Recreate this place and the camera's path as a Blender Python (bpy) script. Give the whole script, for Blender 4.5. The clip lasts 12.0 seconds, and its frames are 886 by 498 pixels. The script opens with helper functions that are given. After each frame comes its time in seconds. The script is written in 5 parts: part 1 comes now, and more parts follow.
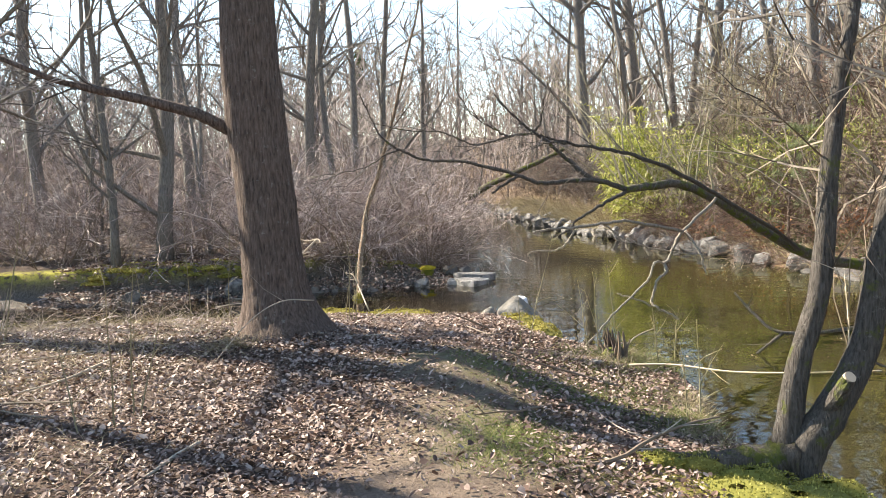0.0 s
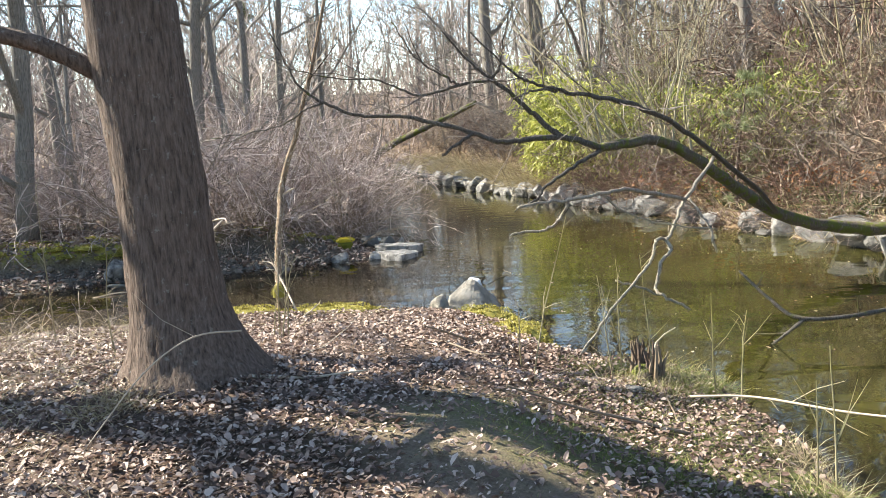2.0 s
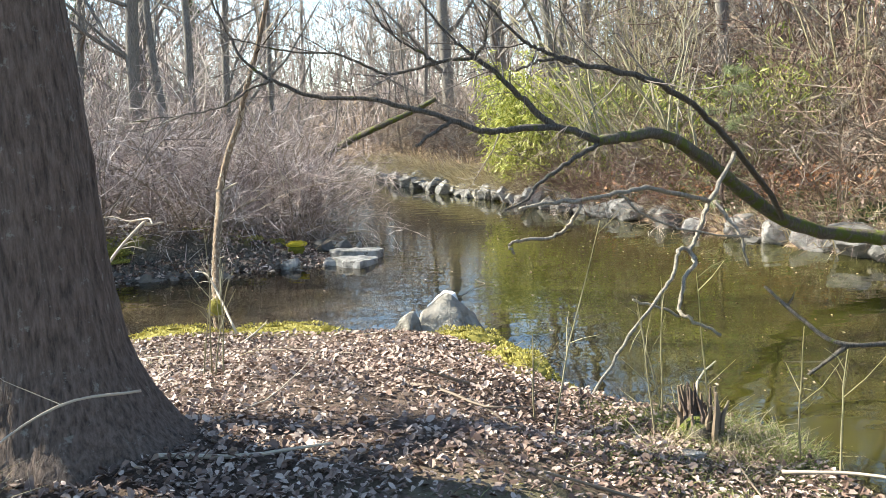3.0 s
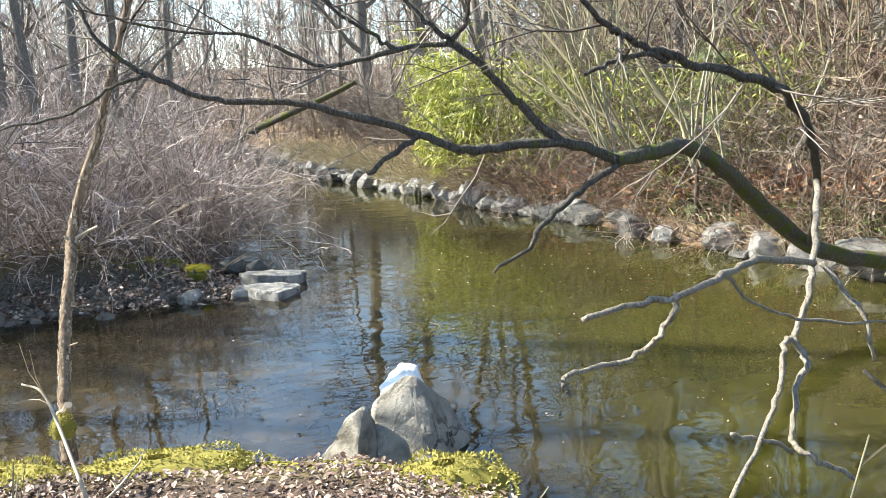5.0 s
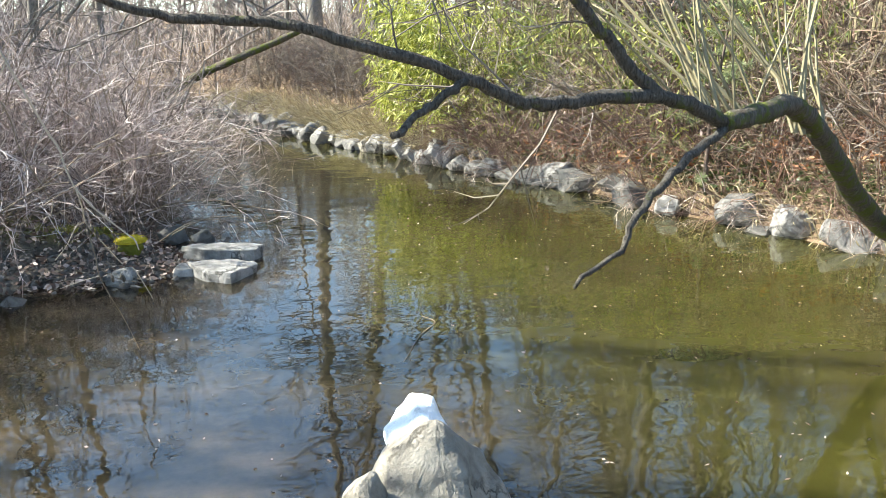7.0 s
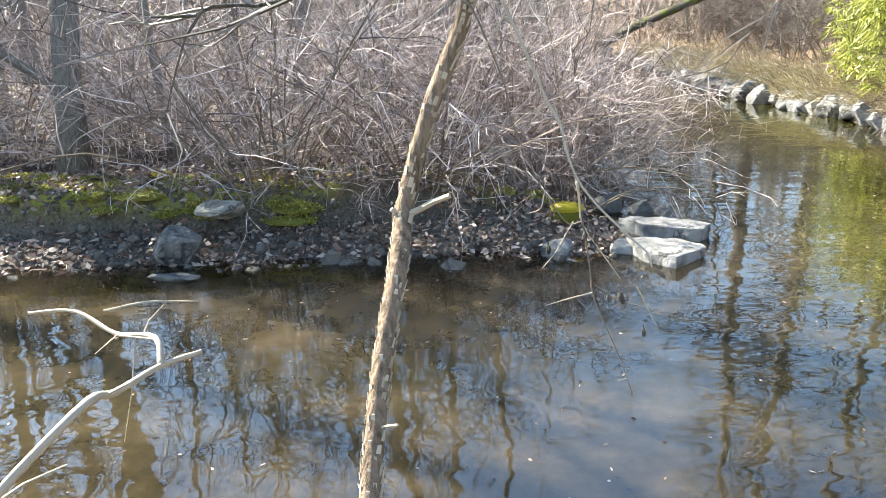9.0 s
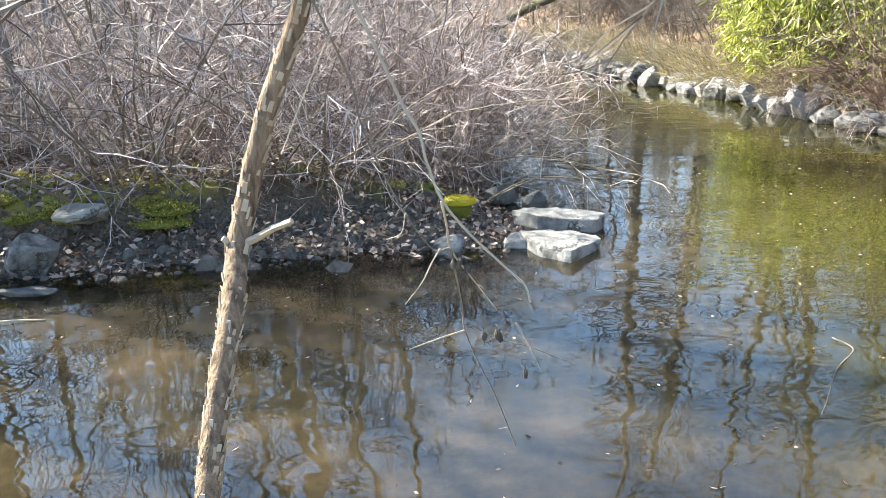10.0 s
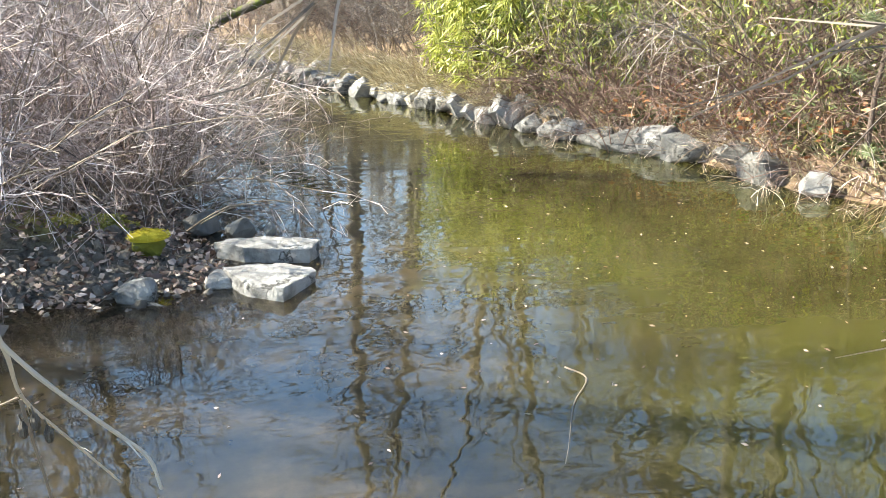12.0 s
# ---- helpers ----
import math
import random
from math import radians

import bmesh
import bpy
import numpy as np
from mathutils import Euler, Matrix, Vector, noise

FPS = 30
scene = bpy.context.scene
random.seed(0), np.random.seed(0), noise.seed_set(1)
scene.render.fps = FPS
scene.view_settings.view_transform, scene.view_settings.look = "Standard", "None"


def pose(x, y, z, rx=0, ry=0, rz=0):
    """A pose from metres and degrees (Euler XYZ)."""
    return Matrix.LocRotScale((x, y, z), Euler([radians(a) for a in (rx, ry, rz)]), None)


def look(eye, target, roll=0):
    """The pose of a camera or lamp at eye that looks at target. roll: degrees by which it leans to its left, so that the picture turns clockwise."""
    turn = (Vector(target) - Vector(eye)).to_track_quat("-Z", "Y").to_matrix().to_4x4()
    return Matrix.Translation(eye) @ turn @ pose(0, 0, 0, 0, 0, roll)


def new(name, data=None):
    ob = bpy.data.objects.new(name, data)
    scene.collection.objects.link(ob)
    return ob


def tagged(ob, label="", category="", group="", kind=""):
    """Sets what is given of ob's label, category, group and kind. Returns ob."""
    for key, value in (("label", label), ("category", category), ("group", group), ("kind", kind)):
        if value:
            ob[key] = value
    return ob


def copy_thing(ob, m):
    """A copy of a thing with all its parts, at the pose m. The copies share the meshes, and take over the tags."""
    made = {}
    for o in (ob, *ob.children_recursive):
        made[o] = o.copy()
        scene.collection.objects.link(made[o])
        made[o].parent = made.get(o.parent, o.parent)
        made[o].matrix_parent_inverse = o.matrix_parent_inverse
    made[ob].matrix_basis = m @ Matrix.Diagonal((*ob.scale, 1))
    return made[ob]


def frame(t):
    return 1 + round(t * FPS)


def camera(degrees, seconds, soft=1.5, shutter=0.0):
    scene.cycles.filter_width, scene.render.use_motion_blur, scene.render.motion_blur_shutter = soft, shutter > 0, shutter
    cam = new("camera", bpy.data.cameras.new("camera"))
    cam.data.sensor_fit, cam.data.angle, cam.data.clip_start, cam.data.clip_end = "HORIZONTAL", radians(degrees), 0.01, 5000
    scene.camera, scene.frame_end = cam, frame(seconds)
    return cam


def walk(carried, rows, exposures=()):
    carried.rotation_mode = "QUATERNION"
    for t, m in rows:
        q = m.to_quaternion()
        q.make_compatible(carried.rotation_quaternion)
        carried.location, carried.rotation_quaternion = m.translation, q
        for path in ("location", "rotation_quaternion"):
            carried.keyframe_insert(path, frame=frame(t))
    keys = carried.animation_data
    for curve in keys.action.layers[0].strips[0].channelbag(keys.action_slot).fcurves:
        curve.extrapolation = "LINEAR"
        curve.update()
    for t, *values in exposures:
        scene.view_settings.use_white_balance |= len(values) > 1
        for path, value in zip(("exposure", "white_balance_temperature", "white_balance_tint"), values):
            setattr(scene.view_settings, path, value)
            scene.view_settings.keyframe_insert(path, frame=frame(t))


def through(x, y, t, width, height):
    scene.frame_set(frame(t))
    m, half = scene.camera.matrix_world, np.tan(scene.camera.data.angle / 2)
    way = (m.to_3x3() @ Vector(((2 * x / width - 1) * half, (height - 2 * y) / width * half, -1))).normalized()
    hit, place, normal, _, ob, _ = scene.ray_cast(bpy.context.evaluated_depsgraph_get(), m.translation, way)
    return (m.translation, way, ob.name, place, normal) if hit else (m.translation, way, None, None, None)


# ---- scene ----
cam = camera(55.7, 12.0, 0.6)
PATH = [
    (0, (1.473, -1.248, 2.196), (1.289, 0.736, 2.018), -2.7),
    (0.5, (1.222, -0.81, 2.114), (1.172, 1.174, 1.872), -3.4),
    (1, (1.056, -0.354, 2.179), (1.129, 1.62, 1.867), -3.3),
    (1.5, (0.868, 0.206, 2.253), (1.037, 2.17, 1.912), -3.0),
    (2, (0.779, 0.831, 2.252), (0.847, 2.808, 1.956), -3.5),
    (2.5, (0.716, 1.467, 2.166), (0.81, 3.444, 1.878), -3.1),
    (3, (0.637, 2.257, 2.103), (0.823, 4.226, 1.808), -2.5),
    (5, (0.574, 4.69, 2.346), (0.963, 6.619, 1.991), -2.3),
    (5.5, (0.521, 5.152, 2.371), (0.939, 7.072, 1.998), -2.2),
    (6, (0.545, 5.577, 2.322), (0.949, 7.498, 1.938), -2.1),
    (6.5, (0.579, 6.008, 2.287), (1.011, 7.914, 1.864), -1.7),
    (7, (0.457, 6.446, 2.245), (0.973, 8.322, 1.783), -0.7),
    (7.5, (0.303, 6.682, 2.243), (0.491, 8.611, 1.751), -0.8),
    (9.5, (0.018, 7.79, 2.21), (-0.398, 9.664, 1.649), -2.5),
    (10, (0.113, 8.003, 2.222), (-0.066, 9.907, 1.636), -2.3),
    (10.5, (0.111, 8.285, 2.203), (0.095, 10.196, 1.614), -1.5),
    (11, (0.123, 8.525, 2.216), (0.339, 10.421, 1.614), -1.8),
    (11.5, (0.2, 8.695, 2.179), (0.548, 10.58, 1.607), -1.4),
    (12, (0.286, 8.851, 2.156), (0.751, 10.708, 1.576), -0.6),
]
walk(cam, [(t, look(eye, target, roll)) for t, eye, target, roll in PATH],
     ((0, 1.95, 7350, 9), (3, 2.13, 6850, 3), (5, 2.13, 6700, 2), (7.5, 2.33, 6650, 1), (9.5, 2.65, 6650, 3), (12, 2.62, 6850, 2)))

# ---- world, sun ----
SUN_FROM = Vector((-0.91, 0.40, 0.86)).normalized()
world = bpy.data.worlds.new("sky")
scene.world = world
world.use_nodes = True
wn = world.node_tree.nodes
sky = wn.new("ShaderNodeTexSky")
sky.sky_type = 'NISHITA'
sky.sun_disc = False
sky.sun_elevation = math.asin(SUN_FROM.z)
sky.sun_rotation = math.atan2(SUN_FROM.x, SUN_FROM.y)
sky.dust_density = 0.2
sky.ozone_density = 2.5
wn["Background"].inputs["Strength"].default_value = 0.105
world.node_tree.links.new(sky.outputs["Color"], wn["Background"].inputs["Color"])
sun = new("sun", bpy.data.lights.new("sun", 'SUN'))
sun.data.energy = 5.0
sun.data.angle = radians(0.6)
sun.data.color = (1.0, 0.955, 0.89)
sun.matrix_world = look(SUN_FROM * 60, (0, 0, 0))

# ---- materials ----


class Mat:
    """A node material with a few short ways of wiring."""

    def __init__(self, name, rough=0.8, spec=0.3):
        self.m = bpy.data.materials.new(name)
        self.m.use_nodes = True
        self.t = self.m.node_tree
        self.b = self.t.nodes["Principled BSDF"]
        self.b.inputs["Roughness"].default_value = rough
        self.b.inputs["Specular IOR Level"].default_value = spec

    def n(self, kind, **sets):
        node = self.t.nodes.new(kind)
        for k, v in sets.items():
            node.inputs[k.replace("_", " ")].default_value = v
        return node

    def link(self, a, b):
        self.t.links.new(a, b)

    def coord(self, scale=(1, 1, 1), space="Object"):
        tc = self.t.nodes.new("ShaderNodeTexCoord")
        mp = self.t.nodes.new("ShaderNodeMapping")
        mp.inputs["Scale"].default_value = scale
        self.link(tc.outputs[space], mp.inputs["Vector"])
        return mp.outputs["Vector"]

    def noise(self, scale, detail=4.0, rough=0.6, stretch=(1, 1, 1), space="Object"):
        t = self.n("ShaderNodeTexNoise", Scale=scale, Detail=detail, Roughness=rough)
        self.link(self.coord(stretch, space), t.inputs["Vector"])
        return t.outputs["Fac"]

    def ramp(self, fac, stops):
        r = self.t.nodes.new("ShaderNodeValToRGB")
        while len(r.color_ramp.elements) < len(stops):
            r.color_ramp.elements.new(0.5)
        for e, (p, c) in zip(r.color_ramp.elements, stops):
            e.position = p
            e.color = (*c, 1) if len(c) == 3 else c
        self.link(fac, r.inputs["Fac"])
        return r.outputs["Color"]

    def mix(self, fac, a, b, mode='MIX'):
        x = self.t.nodes.new("ShaderNodeMix")
        x.data_type = 'RGBA'
        x.blend_type = mode
        for sock, v in ((x.inputs[0], fac), (x.inputs[6], a), (x.inputs[7], b)):
            if isinstance(v, (int, float)):
                sock.default_value = v
            elif isinstance(v, tuple):
                sock.default_value = (*v, 1)
            else:
                self.link(v, sock)
        return x.outputs[2]

    def math(self, op, a, b=0.0):
        x = self.t.nodes.new("ShaderNodeMath")
        x.operation = op
        x.use_clamp = op in ("ADD", "MULTIPLY", "SUBTRACT")
        for sock, v in ((x.inputs[0], a), (x.inputs[1], b)):
            if isinstance(v, (int, float)):
                sock.default_value = v
            else:
                self.link(v, sock)
        return x.outputs[0]

    def attr(self, name):
        a = self.t.nodes.new("ShaderNodeAttribute")
        a.attribute_name = name
        return a.outputs["Fac"]

    def island(self):
        return self.t.nodes.new("ShaderNodeNewGeometry").outputs["Random Per Island"]

    def each(self):
        return self.t.nodes.new("ShaderNodeObjectInfo").outputs["Random"]

    def colour(self, c):
        self.link(c, self.b.inputs["Base Color"])
        return self

    def bump(self, height, strength=0.5, distance=0.02):
        bp = self.n("ShaderNodeBump", Strength=strength, Distance=distance)
        self.link(height, bp.inputs["Height"])
        self.link(bp.outputs["Normal"], self.b.inputs["Normal"])
        return self


def bark_material(name, dark, light, moss=0.0, groove=60.0):
    s = Mat(name, 0.9, 0.15)
    rid = s.noise(groove, 5, 0.65, (1, 1, 0.16))
    big = s.noise(3.0, 3, 0.6)
    col = s.ramp(rid, ((0.3, dark), (0.62, light)))
    col = s.mix(s.math('MULTIPLY', big, 0.4), col, tuple(c * 0.4 for c in light))
    if moss:
        m = s.noise(6.0, 5, 0.7)
        mk = s.ramp(m, ((0.62 - moss * 0.3, (0, 0, 0)), (0.72 - moss * 0.3, (1, 1, 1))))
        col = s.mix(mk, col, (0.10, 0.11, 0.025))
    lich = s.ramp(s.noise(22.0, 5, 0.75), ((0.60, (0, 0, 0)), (0.68, (1, 1, 1))))
    col = s.mix(s.math('MULTIPLY', lich, 0.45), col, (0.30, 0.29, 0.25))
    return s.colour(col).bump(s.mix(0.3, rid, big), 1.0, 0.04).m


def twig_material(name, a, b, c):
    s = Mat(name, 0.65, 0.3)
    col = s.ramp(s.island(), ((0.0, a), (0.55, b), (1.0, c)))
    col = s.mix(s.math('MULTIPLY', s.noise(25.0, 3), 0.4), col, tuple(x * 0.45 for x in a))
    return s.colour(col).m


def leaf_material(name, a, b, c, rough=0.6, through=0.25):
    s = Mat(name, rough, 0.3)
    col = s.ramp(s.island(), ((0.0, a), (0.5, b), (1.0, c)))
    col = s.mix(s.math('MULTIPLY', s.noise(60.0, 3), 0.4), col, tuple(x * 0.5 for x in b))
    s.colour(col)
    if through:
        tr = s.t.nodes.new("ShaderNodeBsdfTranslucent")
        mx = s.n("ShaderNodeMixShader", Fac=through)
        s.link(col, tr.inputs["Color"])
        s.link(s.b.outputs[0], mx.inputs[1])
        s.link(tr.outputs[0], mx.inputs[2])
        s.link(mx.outputs[0], s.t.nodes["Material Output"].inputs["Surface"])
    return s.m


def rock_material(name, dark, light, moss=0.0):
    s = Mat(name, 0.85, 0.3)
    f = s.noise(5.0, 8, 0.68)
    g = s.noise(40.0, 5, 0.7)
    col = s.ramp(f, ((0.38, dark), (0.60, light)))
    col = s.mix(s.math('MULTIPLY', g, 0.5), col, tuple(c * 0.5 for c in dark))
    col = s.mix(s.math('MULTIPLY', s.each(), 0.45), col, tuple(c * 0.7 for c in light))
    lich = s.ramp(s.noise(14.0, 6, 0.75), ((0.6, (0, 0, 0)), (0.68, (1, 1, 1))))
    col = s.mix(s.math('MULTIPLY', lich, 0.35), col, (0.42, 0.40, 0.33))
    if moss:
        mk = s.ramp(s.noise(7.0, 6, 0.7), ((0.6 - moss * 0.35, (0, 0, 0)), (0.7 - moss * 0.35, (1, 1, 1))))
        col = s.mix(mk, col, (0.16, 0.16, 0.02))
    vor = s.n("ShaderNodeTexVoronoi", Scale=3.6)
    vor.feature = 'DISTANCE_TO_EDGE'
    warp = s.mix(0.3, s.coord(), s.t.nodes[f.node.name].outputs["Color"])
    s.link(warp, vor.inputs["Vector"])
    crack = s.ramp(vor.outputs["Distance"], ((0.0, (0.12, 0.12, 0.12)), (0.035, (1, 1, 1))))
    crack = s.mix(s.ramp(s.noise(2.0, 2), ((0.46, (0, 0, 0)), (0.62, (1, 1, 1)))), (1.0, 1.0, 1.0), crack)
    col = s.mix(crack, tuple(c * 0.35 for c in dark), col)
    both = s.mix(0.35, s.mix(0.4, f, g), crack)
    return s.colour(col).bump(both, 1.0, 0.09).m


# near-white colour that stands in for sun glare on the boulder top
def sunlit_top_material():
    s = Mat("white_rock", 0.8, 0.3)
    f, g = s.noise(9.0, 7, 0.7), s.noise(45.0, 4, 0.7)
    col = s.ramp(f, ((0.30, (0.50, 0.47, 0.42)), (0.45, (0.82, 0.81, 0.78))))
    return s.colour(col).bump(s.mix(0.4, f, g), 0.8, 0.03).m


def ground_material():
    s = Mat("ground", 0.95, 0.15)
    fine, mid, big = s.noise(55.0, 6, 0.75), s.noise(9.0, 5, 0.65), s.noise(1.6, 4, 0.6)
    soil = s.ramp(fine, ((0.3, (0.028, 0.019, 0.014)), (0.7, (0.115, 0.082, 0.060))))
    litter = s.ramp(mid, ((0.3, (0.055, 0.036, 0.027)), (0.7, (0.165, 0.118, 0.092))))
    base = s.mix(s.math('MULTIPLY', big, 0.9), soil, litter)
    path = s.ramp(fine, ((0.3, (0.105, 0.076, 0.057)), (0.7, (0.255, 0.195, 0.148))))
    col = s.mix(s.attr("path"), base, path)
    mossc = s.ramp(fine, ((0.3, (0.12, 0.115, 0.015)), (0.7, (0.38, 0.34, 0.055))))
    mk = s.math('MULTIPLY', s.attr("moss"), s.ramp(mid, ((0.38, (0, 0, 0)), (0.52, (1, 1, 1)))))
    col = s.mix(mk, col, mossc)
    grassc = s.ramp(fine, ((0.3, (0.05, 0.07, 0.015)), (0.7, (0.15, 0.16, 0.05))))
    col = s.mix(s.math('MULTIPLY', s.attr("grass"), s.ramp(mid, ((0.35, (0, 0, 0)), (0.6, (1, 1, 1))))), col, grassc)
    silt = s.ramp(s.noise(1.6, 8, 0.72), ((0.36, (0.07, 0.047, 0.028)), (0.52, (0.23, 0.155, 0.095)), (0.68, (0.46, 0.32, 0.205))))
    col = s.mix(s.attr("bed"), col, s.mix(s.math('MULTIPLY', fine, 0.6), silt, (0.06, 0.045, 0.03)))
    gravel = s.ramp(s.noise(32.0, 5, 0.7), ((0.35, (0.035, 0.029, 0.023)), (0.68, (0.17, 0.145, 0.118))))
    col = s.mix(s.attr("gravel"), col, gravel)
    return s.colour(col).bump(s.mix(0.5, fine, mid), 0.9, 0.04).m


def water_material():
    """Murky water: an olive body, brown with stirred silt near the shores and clear at their very edge, under a Fresnel gloss."""
    s = Mat("water", 0.6, 0.0)
    col = s.ramp(s.noise(0.35, 3), ((0.3, (0.022, 0.0180, 0.0052)), (0.7, (0.042, 0.039, 0.0080))))
    silt = s.ramp(s.noise(1.3, 8, 0.7), ((0.34, (0.013, 0.0098, 0.0048)), (0.5, (0.030, 0.0225, 0.0112)), (0.68, (0.062, 0.044, 0.024))))
    s.colour(s.mix(s.attr("silt"), col, silt))
    s.b.subsurface_method = 'BURLEY'
    s.b.inputs["Subsurface Weight"].default_value = 1.0
    s.b.inputs["Subsurface Radius"].default_value = (1.0, 1.0, 0.7)
    s.b.inputs["Subsurface Scale"].default_value = 0.7
    fine = s.noise(7.0, 2, 0.5, (1, 1.9, 1))
    wave = s.noise(1.7, 2, 0.45, (1, 1.6, 1))
    bp = s.n("ShaderNodeBump", Strength=0.012, Distance=0.02)
    s.link(fine, bp.inputs["Height"])
    bw = s.n("ShaderNodeBump", Strength=0.13, Distance=0.06)
    s.link(wave, bw.inputs["Height"])
    s.link(bp.outputs["Normal"], bw.inputs["Normal"])
    see = s.n("ShaderNodeBsdfTransparent", Color=(0.92, 0.80, 0.63, 1))
    body = s.n("ShaderNodeMixShader")
    s.link(s.attr("clear"), body.inputs[0])
    s.link(s.b.outputs[0], body.inputs[1])
    s.link(see.outputs[0], body.inputs[2])
    gloss = s.n("ShaderNodeBsdfGlossy", Roughness=0.012)
    fres = s.n("ShaderNodeFresnel", IOR=1.68)
    s.link(bw.outputs["Normal"], gloss.inputs["Normal"])
    s.link(bw.outputs["Normal"], fres.inputs["Normal"])
    top = s.n("ShaderNodeMixShader")
    s.link(fres.outputs[0], top.inputs[0])
    s.link(body.outputs[0], top.inputs[1])
    s.link(gloss.outputs[0], top.inputs[2])
    s.link(top.outputs[0], s.t.nodes["Material Output"].inputs["Surface"])
    return s.m


M_GROUND, M_WATER = ground_material(), water_material()
M_BARK = bark_material("bark_grey_brown", (0.040, 0.028, 0.022), (0.185, 0.135, 0.108))
M_BARK_DARK = bark_material("bark_dark", (0.025, 0.021, 0.018), (0.15, 0.13, 0.11), 0.15, 90.0)
M_BARK_MOSS = bark_material("bark_mossy", (0.04, 0.033, 0.025), (0.17, 0.14, 0.11), 0.5, 70.0)
M_BARK_TAN = bark_material("bark_tan", (0.05, 0.032, 0.021), (0.33, 0.235, 0.16), 0.0, 45.0)
M_BARK_PALE = bark_material("bark_weathered", (0.10, 0.08, 0.06), (0.42, 0.36, 0.29), 0.0, 80.0)
# bark of the woods, paler tones put aerial haze into the colour
M_FARBARK_HAZY = bark_material("bark_far_hazy", (0.08, 0.069, 0.06), (0.26, 0.23, 0.20))
# wide range: sunlit twigs and shaded gaps are put into the colour
M_TWIG_PINK = twig_material("twig_pink_grey", (0.035, 0.023, 0.020), (0.36, 0.262, 0.228), (0.86, 0.74, 0.67))
# narrow mid tones, the haze of distance put into the twig colour
M_TWIG_HAZE = twig_material("twig_far_hazy", (0.13, 0.10, 0.088), (0.27, 0.21, 0.185), (0.46, 0.385, 0.345))
M_TWIG_BROWN = twig_material("twig_brown", (0.040, 0.028, 0.018), (0.17, 0.122, 0.082), (0.55, 0.45, 0.33))
M_TWIG_RED = twig_material("twig_red", (0.045, 0.022, 0.016), (0.15, 0.082, 0.058), (0.44, 0.31, 0.23))
M_TWIG_TAN = twig_material("twig_tan_olive", (0.10, 0.085, 0.045), (0.24, 0.20, 0.115), (0.46, 0.40, 0.26))
M_TWIG_GREY = twig_material("twig_grey", (0.06, 0.048, 0.040), (0.18, 0.145, 0.12), (0.40, 0.34, 0.29))
M_DEADWOOD = twig_material("dead_wood_pale", (0.30, 0.23, 0.16), (0.42, 0.34, 0.25), (0.52, 0.44, 0.34))
M_LITTER = leaf_material("leaf_litter", (0.05, 0.029, 0.021), (0.20, 0.125, 0.093), (0.56, 0.44, 0.36), 0.55, 0.1)
M_RUST = leaf_material("rusty_leaves", (0.20, 0.075, 0.03), (0.36, 0.16, 0.07), (0.46, 0.27, 0.14), 0.6, 0.2)
M_BAMBOO = leaf_material("bamboo_leaves", (0.07, 0.095, 0.014), (0.32, 0.34, 0.05), (0.68, 0.64, 0.22), 0.45, 0.3)
M_BAMBOO_CANE = twig_material("bamboo_cane", (0.20, 0.24, 0.05), (0.30, 0.32, 0.08), (0.36, 0.36, 0.12))
M_EVERGREEN = leaf_material("evergreen_leaves", (0.035, 0.06, 0.018), (0.075, 0.10, 0.03), (0.15, 0.17, 0.06), 0.4, 0.2)
M_NEEDLE = leaf_material("pine_needles", (0.09, 0.12, 0.05), (0.17, 0.20, 0.09), (0.28, 0.28, 0.13), 0.5, 0.15)
M_DRYGRASS = leaf_material("dry_grass", (0.17, 0.13, 0.075), (0.34, 0.275, 0.16), (0.56, 0.48, 0.30), 0.7, 0.2)
M_GRASS = leaf_material("green_grass", (0.07, 0.10, 0.02), (0.17, 0.20, 0.05), (0.36, 0.33, 0.13), 0.6, 0.25)
M_MOSS = leaf_material("moss", (0.13, 0.11, 0.022), (0.33, 0.285, 0.062), (0.54, 0.47, 0.15), 0.9, 0.12)
M_MOSS_YELLOW = leaf_material("moss_yellow", (0.30, 0.235, 0.015), (0.56, 0.45, 0.035), (0.72, 0.60, 0.09), 0.9, 0.1)
M_MOSS_DULL = leaf_material("moss_dull", (0.10, 0.10, 0.015), (0.27, 0.25, 0.05), (0.44, 0.40, 0.12), 0.9, 0.1)
M_ROCK = rock_material("grey_rock", (0.075, 0.07, 0.065), (0.36, 0.338, 0.312))
M_ROCK_SLAB = rock_material("slab_rock", (0.16, 0.149, 0.137), (0.45, 0.422, 0.392))
M_ROCK_DARK = rock_material("dark_rock", (0.07, 0.066, 0.062), (0.22, 0.205, 0.185))
M_ROCK_PALE = rock_material("pale_rock", (0.15, 0.13, 0.105), (0.48, 0.43, 0.36))
M_ROCK_MOSS = rock_material("mossy_rock", (0.12, 0.11, 0.09), (0.3, 0.27, 0.22), 0.75)
M_ROCK_SUNLIT = sunlit_top_material()
M_PEBBLE = rock_material("pebbles", (0.05, 0.043, 0.035), (0.24, 0.20, 0.165))

# ---- mesh building ----
rng = np.random.default_rng(7)


